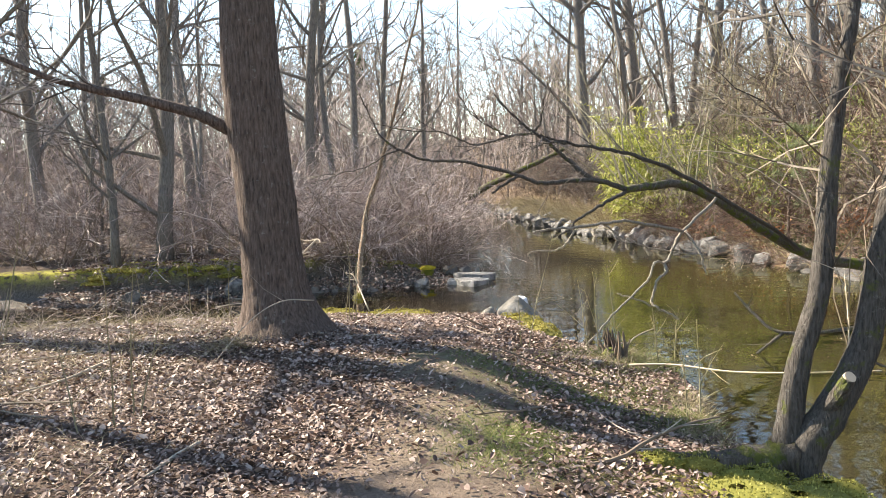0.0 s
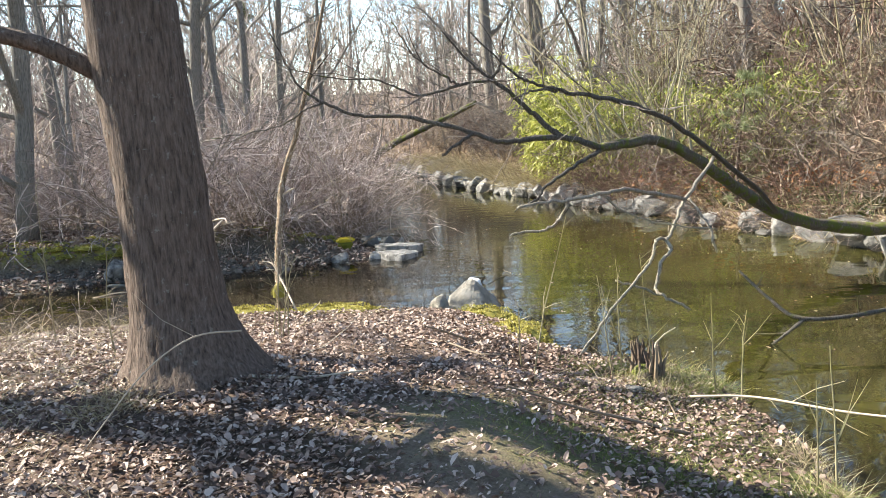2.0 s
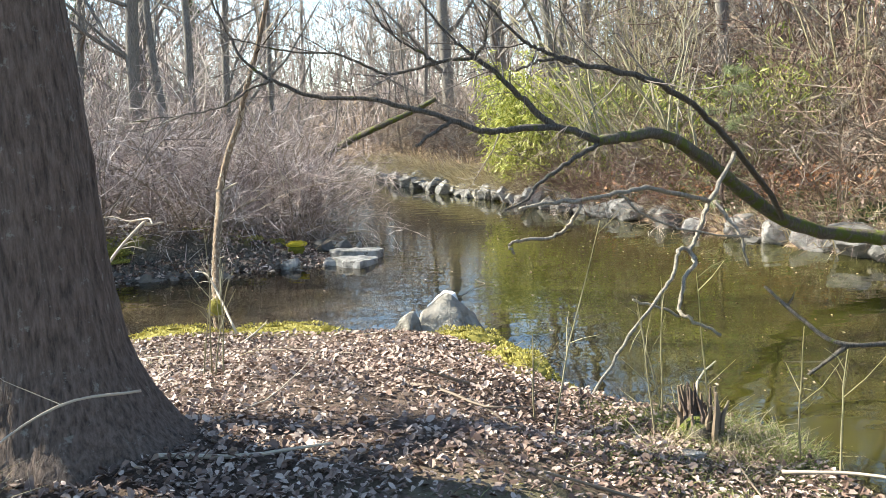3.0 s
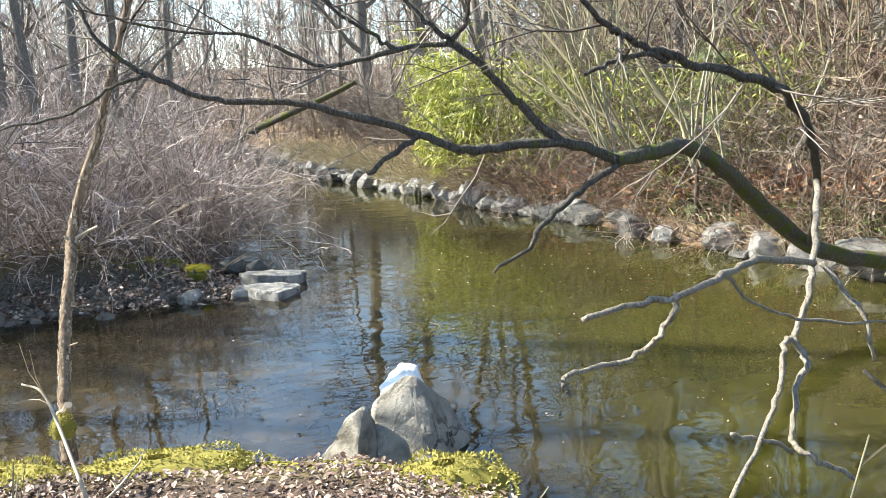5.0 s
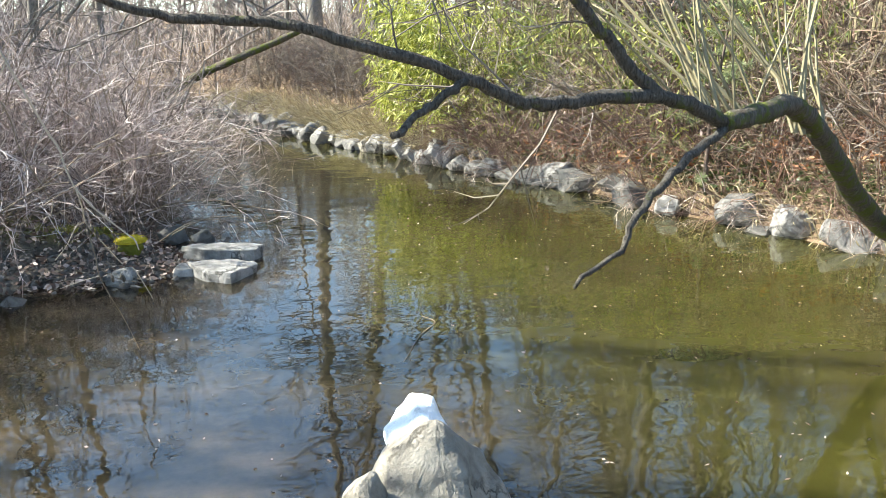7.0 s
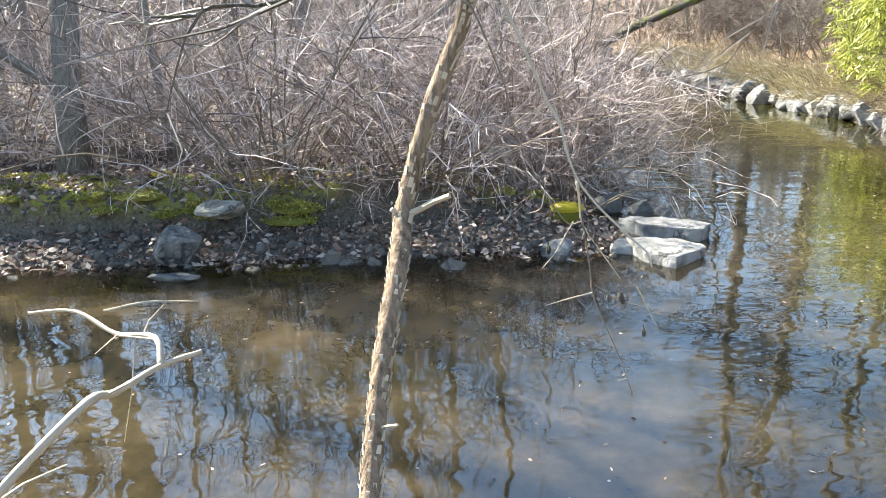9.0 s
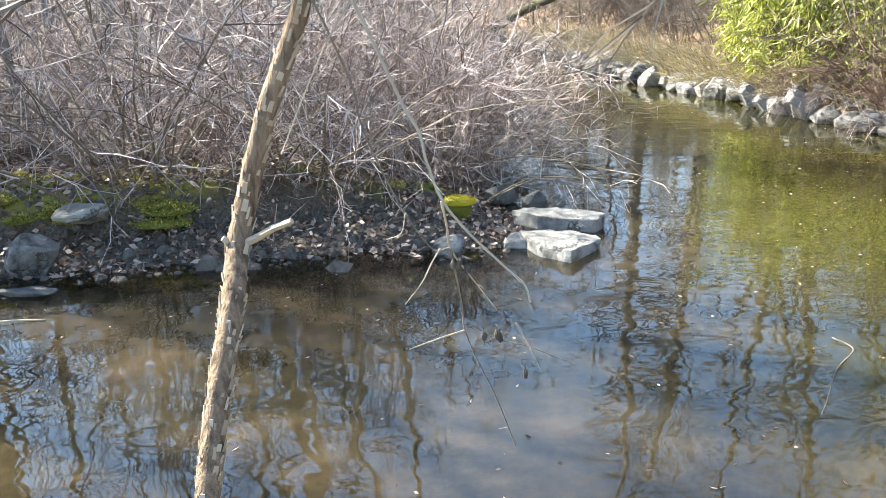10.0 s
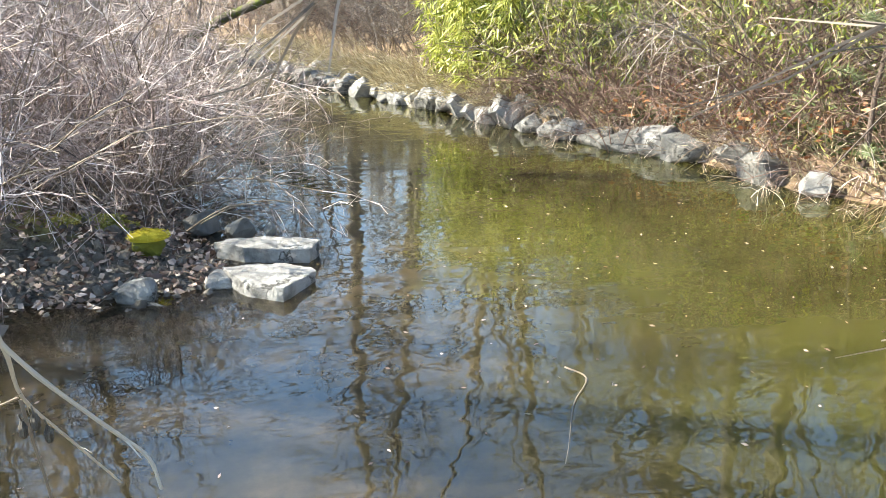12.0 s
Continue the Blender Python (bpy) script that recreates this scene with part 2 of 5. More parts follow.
class Bag:
    """Vertices and faces gathered for one mesh."""

    def __init__(self):
        self.v, self.f, self.n = [], [], 0

    def add(self, v, f):
        self.v.append(np.asarray(v, float))
        self.f.extend((np.asarray(f) + self.n).tolist())
        self.n += len(v)

    def tube(self, pts, rad, sides=3, rough=0.0):
        p = np.asarray(pts, float)
        k = len(p)
        r = np.broadcast_to(np.asarray(rad, float), (k,)) if np.ndim(rad) == 0 else np.asarray(rad, float)
        t = np.gradient(p, axis=0)
        t /= np.linalg.norm(t, axis=1)[:, None] + 1e-9
        ref = np.array((0.31, 0.95, 0.05)) if abs(t[:, 2]).mean() > 0.6 else np.array((0.05, 0.1, 1.0))
        u = np.cross(t, ref)
        u /= np.linalg.norm(u, axis=1)[:, None] + 1e-9
        w = np.cross(t, u)
        a = np.arange(sides) * 2 * np.pi / sides
        rr = r[:, None] * (1 + (rng.normal(0, rough, (k, sides)) if rough else 0))
        v = p[:, None, :] + rr[:, :, None] * (np.cos(a)[None, :, None] * u[:, None, :] + np.sin(a)[None, :, None] * w[:, None, :])
        i = np.arange(k - 1)[:, None] * sides
        j = np.arange(sides)[None, :]
        f = np.stack([i + j, i + (j + 1) % sides, i + sides + (j + 1) % sides, i + sides + j], -1).reshape(-1, 4)
        self.add(v.reshape(-1, 3), f)
        if sides > 4:
            self.f.append([self.n - sides + q for q in range(sides)])
            self.f.append([self.n - k * sides + q for q in reversed(range(sides))])

    def blades(self, base, tip, width, bend=None):
        """Flat leaves or blades, four corners each, kinked along the middle."""
        b, t = np.asarray(base, float), np.asarray(tip, float)
        k = len(b)
        d = t - b
        side = np.cross(d, rng.normal(0, 1, (k, 3)))
        side /= np.linalg.norm(side, axis=1)[:, None] + 1e-9
        w = np.broadcast_to(np.asarray(width, float), (k,))[:, None]
        if bend is None:
            mid = b + d * 0.45
            v = np.stack([b, mid + side * w / 2, t, mid - side * w / 2], 1).reshape(-1, 3)
            i = np.arange(k)[:, None] * 4
            self.add(v, np.concatenate([i + [0, 1, 2], i + [0, 2, 3]]))
            return
        mid = b + d * 0.5 + bend
        v = np.stack([b - side * w / 2, b + side * w / 2, mid - side * w * 0.4, mid + side * w * 0.4, t - side * w * 0.08, t + side * w * 0.08], 1).reshape(-1, 3)
        i = np.arange(k)[:, None] * 6
        self.add(v, np.concatenate([i + [0, 1, 3, 2], i + [2, 3, 5, 4]]))

    def mesh(self, name, mat, smooth=False):
        me = bpy.data.meshes.new(name)
        me.from_pydata(np.concatenate(self.v).tolist(), [], self.f)
        me.materials.append(mat)
        if smooth:
            me.polygons.foreach_set("use_smooth", np.ones(len(me.polygons), bool))
        me.update()
        return me


def part(name, bag, mat, parent=None, label="", smooth=False):
    me = bag if isinstance(bag, bpy.types.Mesh) else bag.mesh(name, mat, smooth)
    ob = new(name, me)
    ob.parent = parent
    return tagged(ob, label)


def thing(name, label, category, at=(0, 0, 0), group="", kind=""):
    ob = new(name)
    ob.location = at
    ob.empty_display_size = 0.1
    return tagged(ob, label, category, group, kind)


def curve(points, per=5):
    """A smooth line through a few control points."""
    p = np.asarray(points, float)
    q = np.vstack([2 * p[0] - p[1], p, 2 * p[-1] - p[-2]])
    out = []
    for i in range(1, len(q) - 2):
        for s in np.arange(per) / per:
            a, b, c, d = q[i - 1:i + 3]
            out.append(0.5 * (2 * b + (c - a) * s + (2 * a - 5 * b + 4 * c - d) * s * s + (3 * b - a - 3 * c + d) * s ** 3))
    out.append(p[-1])
    return np.array(out)


def wander(start, way, length, n, wild=0.15, sag=0.0, lift=0.0):
    """A crooked line from start."""
    p, d = [np.asarray(start, float)], np.asarray(way, float)
    d = d / np.linalg.norm(d)
    for i in range(n):
        d = d + rng.normal(0, wild, 3) + np.array((0, 0, lift - sag))
        d /= np.linalg.norm(d)
        p.append(p[-1] + d * length / n)
    return np.array(p)


def off(way, spread):
    d = np.asarray(way, float) + rng.normal(0, spread, 3)
    return d / np.linalg.norm(d)


def sprays(bag, line, r0, count, length, depth, wild=0.18, sag=0.0, lift=0.0, thin=0.45, start=0.25, sides=3, spread=0.55):
    """Side twigs along a line, each with twigs of its own."""
    k = len(line)
    for _ in range(count):
        u = rng.uniform(start, 0.98) * (k - 1)
        i = min(int(u), k - 2)
        d = line[i + 1] - line[i]
        p = line[i] + d * (u - i)
        d = off(d / (np.linalg.norm(d) + 1e-9), spread)
        ln = length * rng.uniform(0.45, 1.2) * (1.15 - 0.6 * i / k)
        n = 4 if depth > 0 else 2
        tw = wander(p, d, ln, n, wild, sag, lift)
        r = r0 * thin * rng.uniform(0.7, 1.1)
        bag.tube(tw, np.linspace(r, r * 0.35, n + 1), sides)
        if depth > 0:
            sprays(bag, tw, r, min(6, max(3, count // 2)), length * 0.5, depth - 1, wild * 1.2, sag, lift, 0.6, 0.15, 3, spread)


# ---- the plan: banks and heights ----
NEAR = [(3.6, -60), (3.6, -9), (3.55, 0.5), (3.45, 2.2), (3.25, 3.3), (2.95, 3.9), (2.9, 4.4), (3.0, 5.0), (2.95, 5.6), (2.95, 6.2), (2.6, 6.75),
        (2.2, 6.85), (1.95, 7.2), (1.95, 8.2), (1.75, 8.9), (1.1, 9.45), (0.4, 9.65), (-0.4, 9.85), (-1.1, 9.9), (-1.8, 9.5), (-2.8, 9.2), (-9, 9.1),
        (-60, 8), (-3000, 8), (-3000, -3000), (3.6, -3000)]
LEFT = [(-3000, 12.5), (-60, 12.5), (-9, 13.6), (-5.5, 14.0), (-4.4, 14.25), (-3.4, 14.5), (-2.3, 14.8), (-1.2, 14.95), (-0.5, 14.95), (0.1, 15.2), (0.25, 15.8),
        (0.0, 17), (-0.4, 18.4), (-1.0, 20.2), (-1.5, 26), (-1.2, 34), (-2.2, 44), (-9, 52), (-60, 60), (-3000, 60)]
RIGHT = [(-3000, 66), (-60, 66), (-9, 58), (-2.2, 49), (0.7, 41), (1.95, 33), (2.8, 29.3), (3.45, 26.7), (4.05, 25), (4.6, 23.2), (5.2, 21.1), (5.9, 19.5), (6.3, 18.2),
         (6.4, 16.6), (6.9, 15.7), (7.1, 14.2), (7.5, 13.2), (7.6, 11.6), (8.0, 10.5), (9.0, 5), (9.6, -9), (9.6, -60), (9.6, -3000), (3000, -3000), (3000, 3000), (-3000, 3000)]


def inland(poly, x, y):
    """Distance to a bank's edge, positive on the land."""
    p = np.asarray(poly, float)
    best = np.full(x.shape, 1e9)
    inside = np.zeros(x.shape, bool)
    for (ax, ay), (bx, by) in zip(p, np.roll(p, -1, 0)):
        dx, dy = bx - ax, by - ay
        t = np.clip(((x - ax) * dx + (y - ay) * dy) / (dx * dx + dy * dy), 0, 1)
        best = np.minimum(best, np.hypot(x - ax - t * dx, y - ay - t * dy))
        if dy:
            inside ^= ((ay > y) != (by > y)) & (x < dx * (y - ay) / dy + ax)
    return np.where(inside, best, -best)


def rise(d, a, b):
    t = np.clip((d - a) / (b - a), 0, 1)
    return t * t * (3 - 2 * t)


def ripple(x, y, s, seed):
    """Smooth unevenness, about -1 to 1."""
    r = np.random.default_rng(seed)
    out = 0
    for k in range(7):
        a, f, ph = r.uniform(0, 6.28), s * r.uniform(0.6, 1.9), r.uniform(0, 6.28)
        out = out + np.sin((x * np.cos(a) + y * np.sin(a)) * f + ph)
    return out / 4


def height(x, y):
    x, y = np.asarray(x, float), np.asarray(y, float)
    dn, dl, dr = inland(NEAR, x, y), inland(LEFT, x, y), inland(RIGHT, x, y)
    dmax = np.maximum(np.maximum(dn, dl), dr)
    bed = -0.08 - 0.32 * rise(-dmax, 0.0, 2.4)
    wob = ripple(x, y, 1.3, 3) * 0.035 + ripple(x, y, 5, 5) * 0.014
    top = 0.52 + 0.40 * rise(y, 9.6, 5.4) + 0.05 * rise(y, 3, -2)
    top = top + 0.07 * np.exp(-(((x - 1.1) / 1.0) ** 2 + ((y - 4.4) / 0.5) ** 2)) + 0.10 * np.exp(-(((x + 0.45) / 0.75) ** 2 + ((y - 5.35) / 0.75) ** 2))
    slope = rise(x, 0.7, 1.6) * rise(y, 7.0, 6.0)
    near = top * ((0.72 - 0.14 * slope) * rise(dn, -0.02, 0.28) + 0.28 * (1 - slope) * rise(dn, 0.2, 0.9) + 0.42 * slope * rise(dn, 0.15, 2.3)) + wob * rise(dn, 0.1, 0.7) - 0.05
    beach = 0.16 * rise(dl, 0, 0.9) + 0.02 * ripple(x, y, 6, 8)
    bank = 0.42 * rise(dl, 0.85, 1.15) * rise(x, -0.6, -2.6) + 0.22 * rise(dl, 0.6, 2.0) * rise(x, -3.0, -1.0)
    left = beach + bank + 0.12 * rise(dl, 2, 7) + wob - 0.03
    right = 0.55 * rise(dr, -0.05, 0.9) + 0.6 * rise(dr, 0.8, 4) + 3.0 * rise(dr, 3, 15) * rise(y, 40, 26) + wob * 2 - 0.08
    h = np.where(dn > -0.1, near, np.where(dl > -0.1, left, np.where(dr > -0.1, right, bed)))
    h = np.where(dmax > -0.1, np.maximum(h, bed), bed)
    return h + 7.0 * rise(np.hypot(x, y - 10), 58, 135)


def z_at(x, y):
    return float(height(np.array([x]), np.array([y]))[0])


def spread_axis(fine_a, fine_b, step, mid, mid_step):
    a = np.arange(fine_a, fine_b + step / 2, step)
    lo, hi = [fine_a], [fine_b]
    st = step
    while lo[-1] > -2500:
        st = mid_step if lo[-1] > fine_a - mid else st * 1.35
        lo.append(lo[-1] - st)
    st = step
    while hi[-1] < 2500:
        st = mid_step if hi[-1] < fine_b + mid else st * 1.35
        hi.append(hi[-1] + st)
    return np.concatenate([lo[:0:-1], a, hi[1:]])


gx = spread_axis(-4.6, 4.2, 0.065, 12, 0.4)
gy = spread_axis(-1.0, 16.6, 0.075, 30, 0.5)
GX, GY = np.meshgrid(gx, gy)
GZ = height(GX, GY)
nx, ny = len(gx), len(gy)
gi = (np.arange(ny - 1)[:, None] * nx + np.arange(nx - 1)[None, :]).reshape(-1)
gme = bpy.data.meshes.new("ground")
gme.from_pydata(np.stack([GX, GY, GZ], -1).reshape(-1, 3).tolist(), [], np.stack([gi, gi + 1, gi + nx + 1, gi + nx], 1).tolist())
gme.polygons.foreach_set("use_smooth", np.ones(len(gme.polygons), bool))
gme.materials.append(M_GROUND)
DN, DL, DR = inland(NEAR, GX, GY), inland(LEFT, GX, GY), inland(RIGHT, GX, GY)


def path_at(x, y):
    mid = 0.75 + 0.35 * np.exp(-((y - 3.2) / 1.6) ** 2)
    return np.exp(-((x - mid) / 0.5) ** 4) * rise(y, 5.6, 4.2) * rise(y, -3, 1.5) * 0.8


def moss_at(x, y):
    d = inland(NEAR, x, y)
    tip = rise(d, 1.0, 0.25) * rise(y, 6.9, 7.6) * rise(d, -0.1, 0.05)
    log = np.exp(-(((x - 2.6) / 0.55) ** 2 + ((y - 2.8) / 0.7) ** 2))
    dl = inland(LEFT, x, y)
    lb = rise(dl, 0.9, 1.1) * rise(dl, 2.4, 1.6) * rise(x, -2.4, -3.2) + 0.5 * np.exp(-(((x + 1.5) / 0.7) ** 2 + ((y - 16.3) / 0.4) ** 2))
    return np.clip(tip + log + lb, 0, 1)


def grass_at(x, y):
    d = inland(NEAR, x, y)
    return np.clip(np.exp(-(((x - 1.45) / 0.45) ** 2 + ((y - 3.1) / 0.55) ** 2)) + 0.7 * rise(d, 0.8, 0.3) * rise(d, 0, 0.1) * rise(y, 7.2, 6.2)
                   + 0.9 * np.exp(-(((x - 1.5) / 0.9) ** 2 + ((y - 4.5) / 0.5) ** 2)), 0, 1)


for an, arr in (("path", path_at(GX, GY)), ("moss", moss_at(GX, GY)), ("grass", grass_at(GX, GY)),
                ("bed", rise(np.maximum(DN, DL), 0.03, -0.1)), ("gravel", rise(DL, 1.15, 0.9) * rise(DL, -0.9, -0.2))):
    gme.attributes.new(an, 'FLOAT', 'POINT').data.foreach_set("value", np.ascontiguousarray(arr, np.float32).reshape(-1))
ground = tagged(new("ground", gme), "leaf-littered earth banks with moss and a trodden path", "ground", kind="structure")

wb = Bag()
wx, wy = spread_axis(-7, 9, 0.2, 6, 0.5), spread_axis(1, 20, 0.2, 10, 0.5)
wx, wy = wx[abs(wx) < 400], wy[abs(wy) < 400]
WX, WY = np.meshgrid(wx, wy)
wi = (np.arange(len(wy) - 1)[:, None] * len(wx) + np.arange(len(wx) - 1)[None, :]).reshape(-1)
wb.add(np.stack([WX, WY, 0 * WX], -1).reshape(-1, 3), np.stack([wi, wi + 1, wi + len(wx) + 1, wi + len(wx)], 1))
water_mesh = wb.mesh("water", M_WATER, True)
shore = np.maximum(inland(NEAR, WX, WY), inland(LEFT, WX, WY))
for an, arr in (("clear", 0.7 * rise(shore, -1.0, -0.1)), ("silt", rise(shore, -5.5, -1.5) * rise(WX, 3.4, 1.0))):
    water_mesh.attributes.new(an, 'FLOAT', 'POINT').data.foreach_set("value", np.ascontiguousarray(arr, np.float32).reshape(-1))
water = tagged(part("water", water_mesh, M_WATER), "murky olive-brown creek water with gentle ripples", "water", kind="structure")

# ---- rocks ----


def rock_mesh(name, size, mat, seed, points=15, bevel=0.05, flat=0.0, shape=None):
    """An angular stone: a hull of scattered points, or of given corners, with broken edges."""
    r = np.random.default_rng(seed)
    p = r.normal(0, 1, (points, 3))
    p /= np.linalg.norm(p, axis=1)[:, None]
    p *= r.uniform(0.8, 1.0, (points, 1))
    if flat:
        p[:, 2] = np.clip(p[:, 2], -flat, flat) + r.normal(0, 0.05, points)
    p *= np.asarray(size) / 2
    if shape is not None:
        p = np.asarray(shape, float)
    bm = bmesh.new()
    for q in p:
        bm.verts.new(q)
    got = bmesh.ops.convex_hull(bm, input=bm.verts)
    bmesh.ops.delete(bm, geom=list({g for g in got["geom_interior"] + got["geom_unused"] if isinstance(g, bmesh.types.BMVert)}), context='VERTS')
    bmesh.ops.delete(bm, geom=[v for v in bm.verts if not v.link_faces], context='VERTS')
    bmesh.ops.dissolve_limit(bm, angle_limit=radians(14), verts=bm.verts, edges=bm.edges)
    bmesh.ops.bevel(bm, geom=list(bm.edges), offset=bevel * min(size), segments=2, affect='EDGES', profile=0.6)
    bmesh.ops.triangulate(bm, faces=bm.faces)
    bmesh.ops.subdivide_edges(bm, edges=[e for e in bm.edges if e.calc_length() > max(size) * 0.14], cuts=2 if shape is not None else 1)
    bmesh.ops.triangulate(bm, faces=bm.faces)
    if shape is not None:
        bmesh.ops.subdivide_edges(bm, edges=[e for e in bm.edges if e.calc_length() > max(size) * 0.07], cuts=1)
        bmesh.ops.triangulate(bm, faces=bm.faces)
    bm.normal_update()
    for v in bm.verts:
        v.co += v.normal * noise.noise(v.co * (3.5 / max(size)) + Vector((seed, 0, 0))) * (0.035 if shape is not None else 0.045) * max(size)
        v.co += v.normal * noise.noise(v.co * (11 / max(size))) * 0.022 * max(size)
    me = bpy.data.meshes.new(name)
    bm.to_mesh(me)
    bm.free()
    me.materials.append(mat)
    return me


def rock(name, label, size, at, turn, mat, seed, points=15, bevel=0.05, flat=0.0, group=""):
    ob = new(name, rock_mesh(name, size, mat, seed, points, bevel, flat))
    ob.matrix_basis = pose(*at, *turn)
    return tagged(ob, label, "rock", group)


# ---- bushes and trees ----


def shrub_thing(name, label, category, stems, tall, wide, sag, mat_stem, mat_twig, seed, sprigs=8, r=0.011, group="", lean=(0, 0), tw=0.55, wild=0.17, spread=0.6):
    global rng
    rng = np.random.default_rng(seed)
    tg = Bag()
    ob = thing(name, label, category, group=group)
    for _ in range(stems):
        a, q = rng.uniform(0, 6.28), rng.uniform(0.1, 1.0) ** 0.6
        base = np.array((np.cos(a), np.sin(a), 0)) * 0.22 * wide * q * rng.uniform(0.2, 1) + (0, 0, -0.12)
        way = np.array((np.cos(a) * q * wide / tall * 0.75 + lean[0], np.sin(a) * q * wide / tall * 0.75 + lean[1], 1.0))
        ln = tall * rng.uniform(0.65, 1.2)
        line = wander(base, way, ln, 7, 0.09, sag * (0.4 + q))
        st = Bag()
        st.tube(line, np.linspace(r, r * 0.35, 8) * rng.uniform(0.7, 1.3), 4)
        part("stem", st, mat_stem, ob)
        sprays(tg, line, r, sprigs, tall * 0.36, 1, wild, sag * 0.8, 0, tw, 0.12, 3, spread)
    tagged(part("twig_mass", tg, mat_twig, ob), kind="stuff")
    return ob


def bare_tree(name, label, tall, r, seed, mat_bark, mat_twig, limbs=14, lean=(0.05, 0.0), first=0.3, depth=2, group="", reach=0.3, up=0.04):
    global rng
    rng = np.random.default_rng(seed)
    tr, tg = Bag(), Bag()
    ob = thing(name, label, "tree", group=group)
    line = wander((0, 0, -0.3), (lean[0], lean[1], 1), tall, 14, 0.035, 0, 0.01)
    rad = r * np.linspace(1, 0.12, 15) ** 0.8
    rad[0] *= 1.35
    tr.tube(line, rad, 9, 0.04)
    for _ in range(limbs):
        i = int(rng.uniform(first, 0.95) * 14)
        a = rng.uniform(0, 6.28)
        ln = tall * reach * rng.uniform(0.5, 1.1) * (1.25 - 0.75 * i / 14)
        b = wander(line[i], (np.cos(a), np.sin(a), rng.uniform(0.25, 1.2)), ln, 6, 0.14, 0, up)
        rb = rad[i] * rng.uniform(0.3, 0.5)
        br = Bag()
        br.tube(b, np.linspace(rb, rb * 0.2, 7), 5)
        part("limb", br, mat_bark, ob)
        sprays(tg, b, rb * 0.7, 6, ln * 0.42, depth - 1, 0.16, 0, 0.02, 0.42, 0.15)
    part("trunk", tr, mat_bark, ob, smooth=True)
    tagged(part("twig_mass", tg, mat_twig, ob), kind="stuff")
    return ob


def place(ob, x, y, turn=0.0, size=1.0, dz=0.0, tilt=(0, 0)):
    ob.matrix_basis = Matrix.Translation((x, y, z_at(x, y) + dz)) @ Euler((radians(tilt[0]), radians(tilt[1]), radians(turn))).to_matrix().to_4x4() @ Matrix.Scale(size, 4)
    return ob


def strew(kinds, spots, seed, size=(0.8, 1.2), dz=0.0, lean=6):
    """Stand copies of a few kinds at the spots; the first of each kind is used itself."""
    r = np.random.default_rng(seed)
    used = set()
    for i, (x, y) in enumerate(spots):
        k = i % len(kinds)
        ob = kinds[k] if k not in used else copy_thing(kinds[k], Matrix())
        used.add(k)
        ob.scale = (1, 1, 1)
        place(ob, x, y, r.uniform(0, 360), r.uniform(*size), dz, (r.uniform(-lean, lean), r.uniform(-lean, lean)))


# the big tree beside the path
big = thing("big_tree", "large grey-brown tree trunk with ridged bark beside the path", "tree")
tb = Bag()
rng = np.random.default_rng(11)
tl = curve([(-0.46, 5.36, 0.75), (-0.48, 5.36, 1.02), (-0.525, 5.36, 1.5), (-0.55, 5.36, 2.1), (-0.595, 5.36, 2.78), (-0.60, 5.36, 3.66), (-0.50, 5.45, 5.2), (-0.55, 5.6, 7.0), (-0.4, 5.7, 9.5), (-0.5, 5.8, 12.5)], 12)
tz = tl[:, 2]
trad = np.interp(tz, [0.75, 0.95, 1.1, 1.35, 1.7, 2.4, 2.7, 3.6, 6, 9, 12.5], [0.46, 0.36, 0.30, 0.25, 0.228, 0.222, 0.228, 0.205, 0.17, 0.12, 0.03])
k, sd = len(tl), 72
ang = np.arange(sd) * 2 * np.pi / sd
ridge = 1 + 0.03 * np.abs(np.sin(ang * 11 + 1.6 * np.sin(tz[:, None] * 2.7 + ang * 2))) + 0.025 * np.abs(np.sin(ang * 19 + 2.0 * np.sin(tz[:, None] * 3.9 + 1))) + rng.normal(0, 0.009, (k, sd))
flare = np.clip((1.35 - tz) / 0.6, 0, 1)[:, None] ** 1.5
ridge = ridge + flare * (0.30 * np.maximum(0, np.sin(ang * 4 + 0.6)) ** 2 + 0.42 * np.maximum(0, np.cos(ang + 0.45)) ** 3)
tv = tl[:, None, :] + (trad[:, None] * ridge)[:, :, None] * np.stack([np.cos(ang), np.sin(ang), 0 * ang], -1)[None]
ii, jj = np.arange(k - 1)[:, None] * sd, np.arange(sd)[None, :]
tb.add(tv.reshape(-1, 3), np.stack([ii + jj, ii + (jj + 1) % sd, ii + sd + (jj + 1) % sd, ii + sd + jj], -1).reshape(-1, 4))
part("trunk", tb, M_BARK, big, smooth=True)
lb = Bag()
limb_line = curve([(-0.55, 5.36, 2.55), (-0.80, 5.3, 2.63), (-1.02, 5.2, 2.76), (-1.47, 5.0, 2.90), (-1.78, 4.9, 2.98), (-2.03, 4.8, 3.07), (-2.9, 4.6, 3.5)], 4)
lb.tube(limb_line, np.linspace(0.06, 0.012, len(limb_line)), 8, 0.05)
part("limb", lb, M_BARK, big, smooth=True)
cg = Bag()
for i in range(16):
    s = int(rng.integers(int(np.argmax(tz > 5.6)), k - 2))
    a = rng.uniform(0, 6.28)
    b = wander(tl[s], (np.cos(a), np.sin(a), 0.7), rng.uniform(1.8, 4.0), 7, 0.13, 0, 0.03)
    rb = trad[s] * rng.uniform(0.3, 0.5)
    cb = Bag()
    cb.tube(b, np.linspace(rb, rb * 0.15, 8), 6)
    part("limb", cb, M_BARK, big)
    sprays(cg, b, rb * 0.5, 7, 1.2, 1, 0.16, 0.0, 0.02, 0.4)
sprays(cg, limb_line, 0.03, 9, 0.9, 1, 0.2, 0.02, 0.0, 0.4, 0.4)
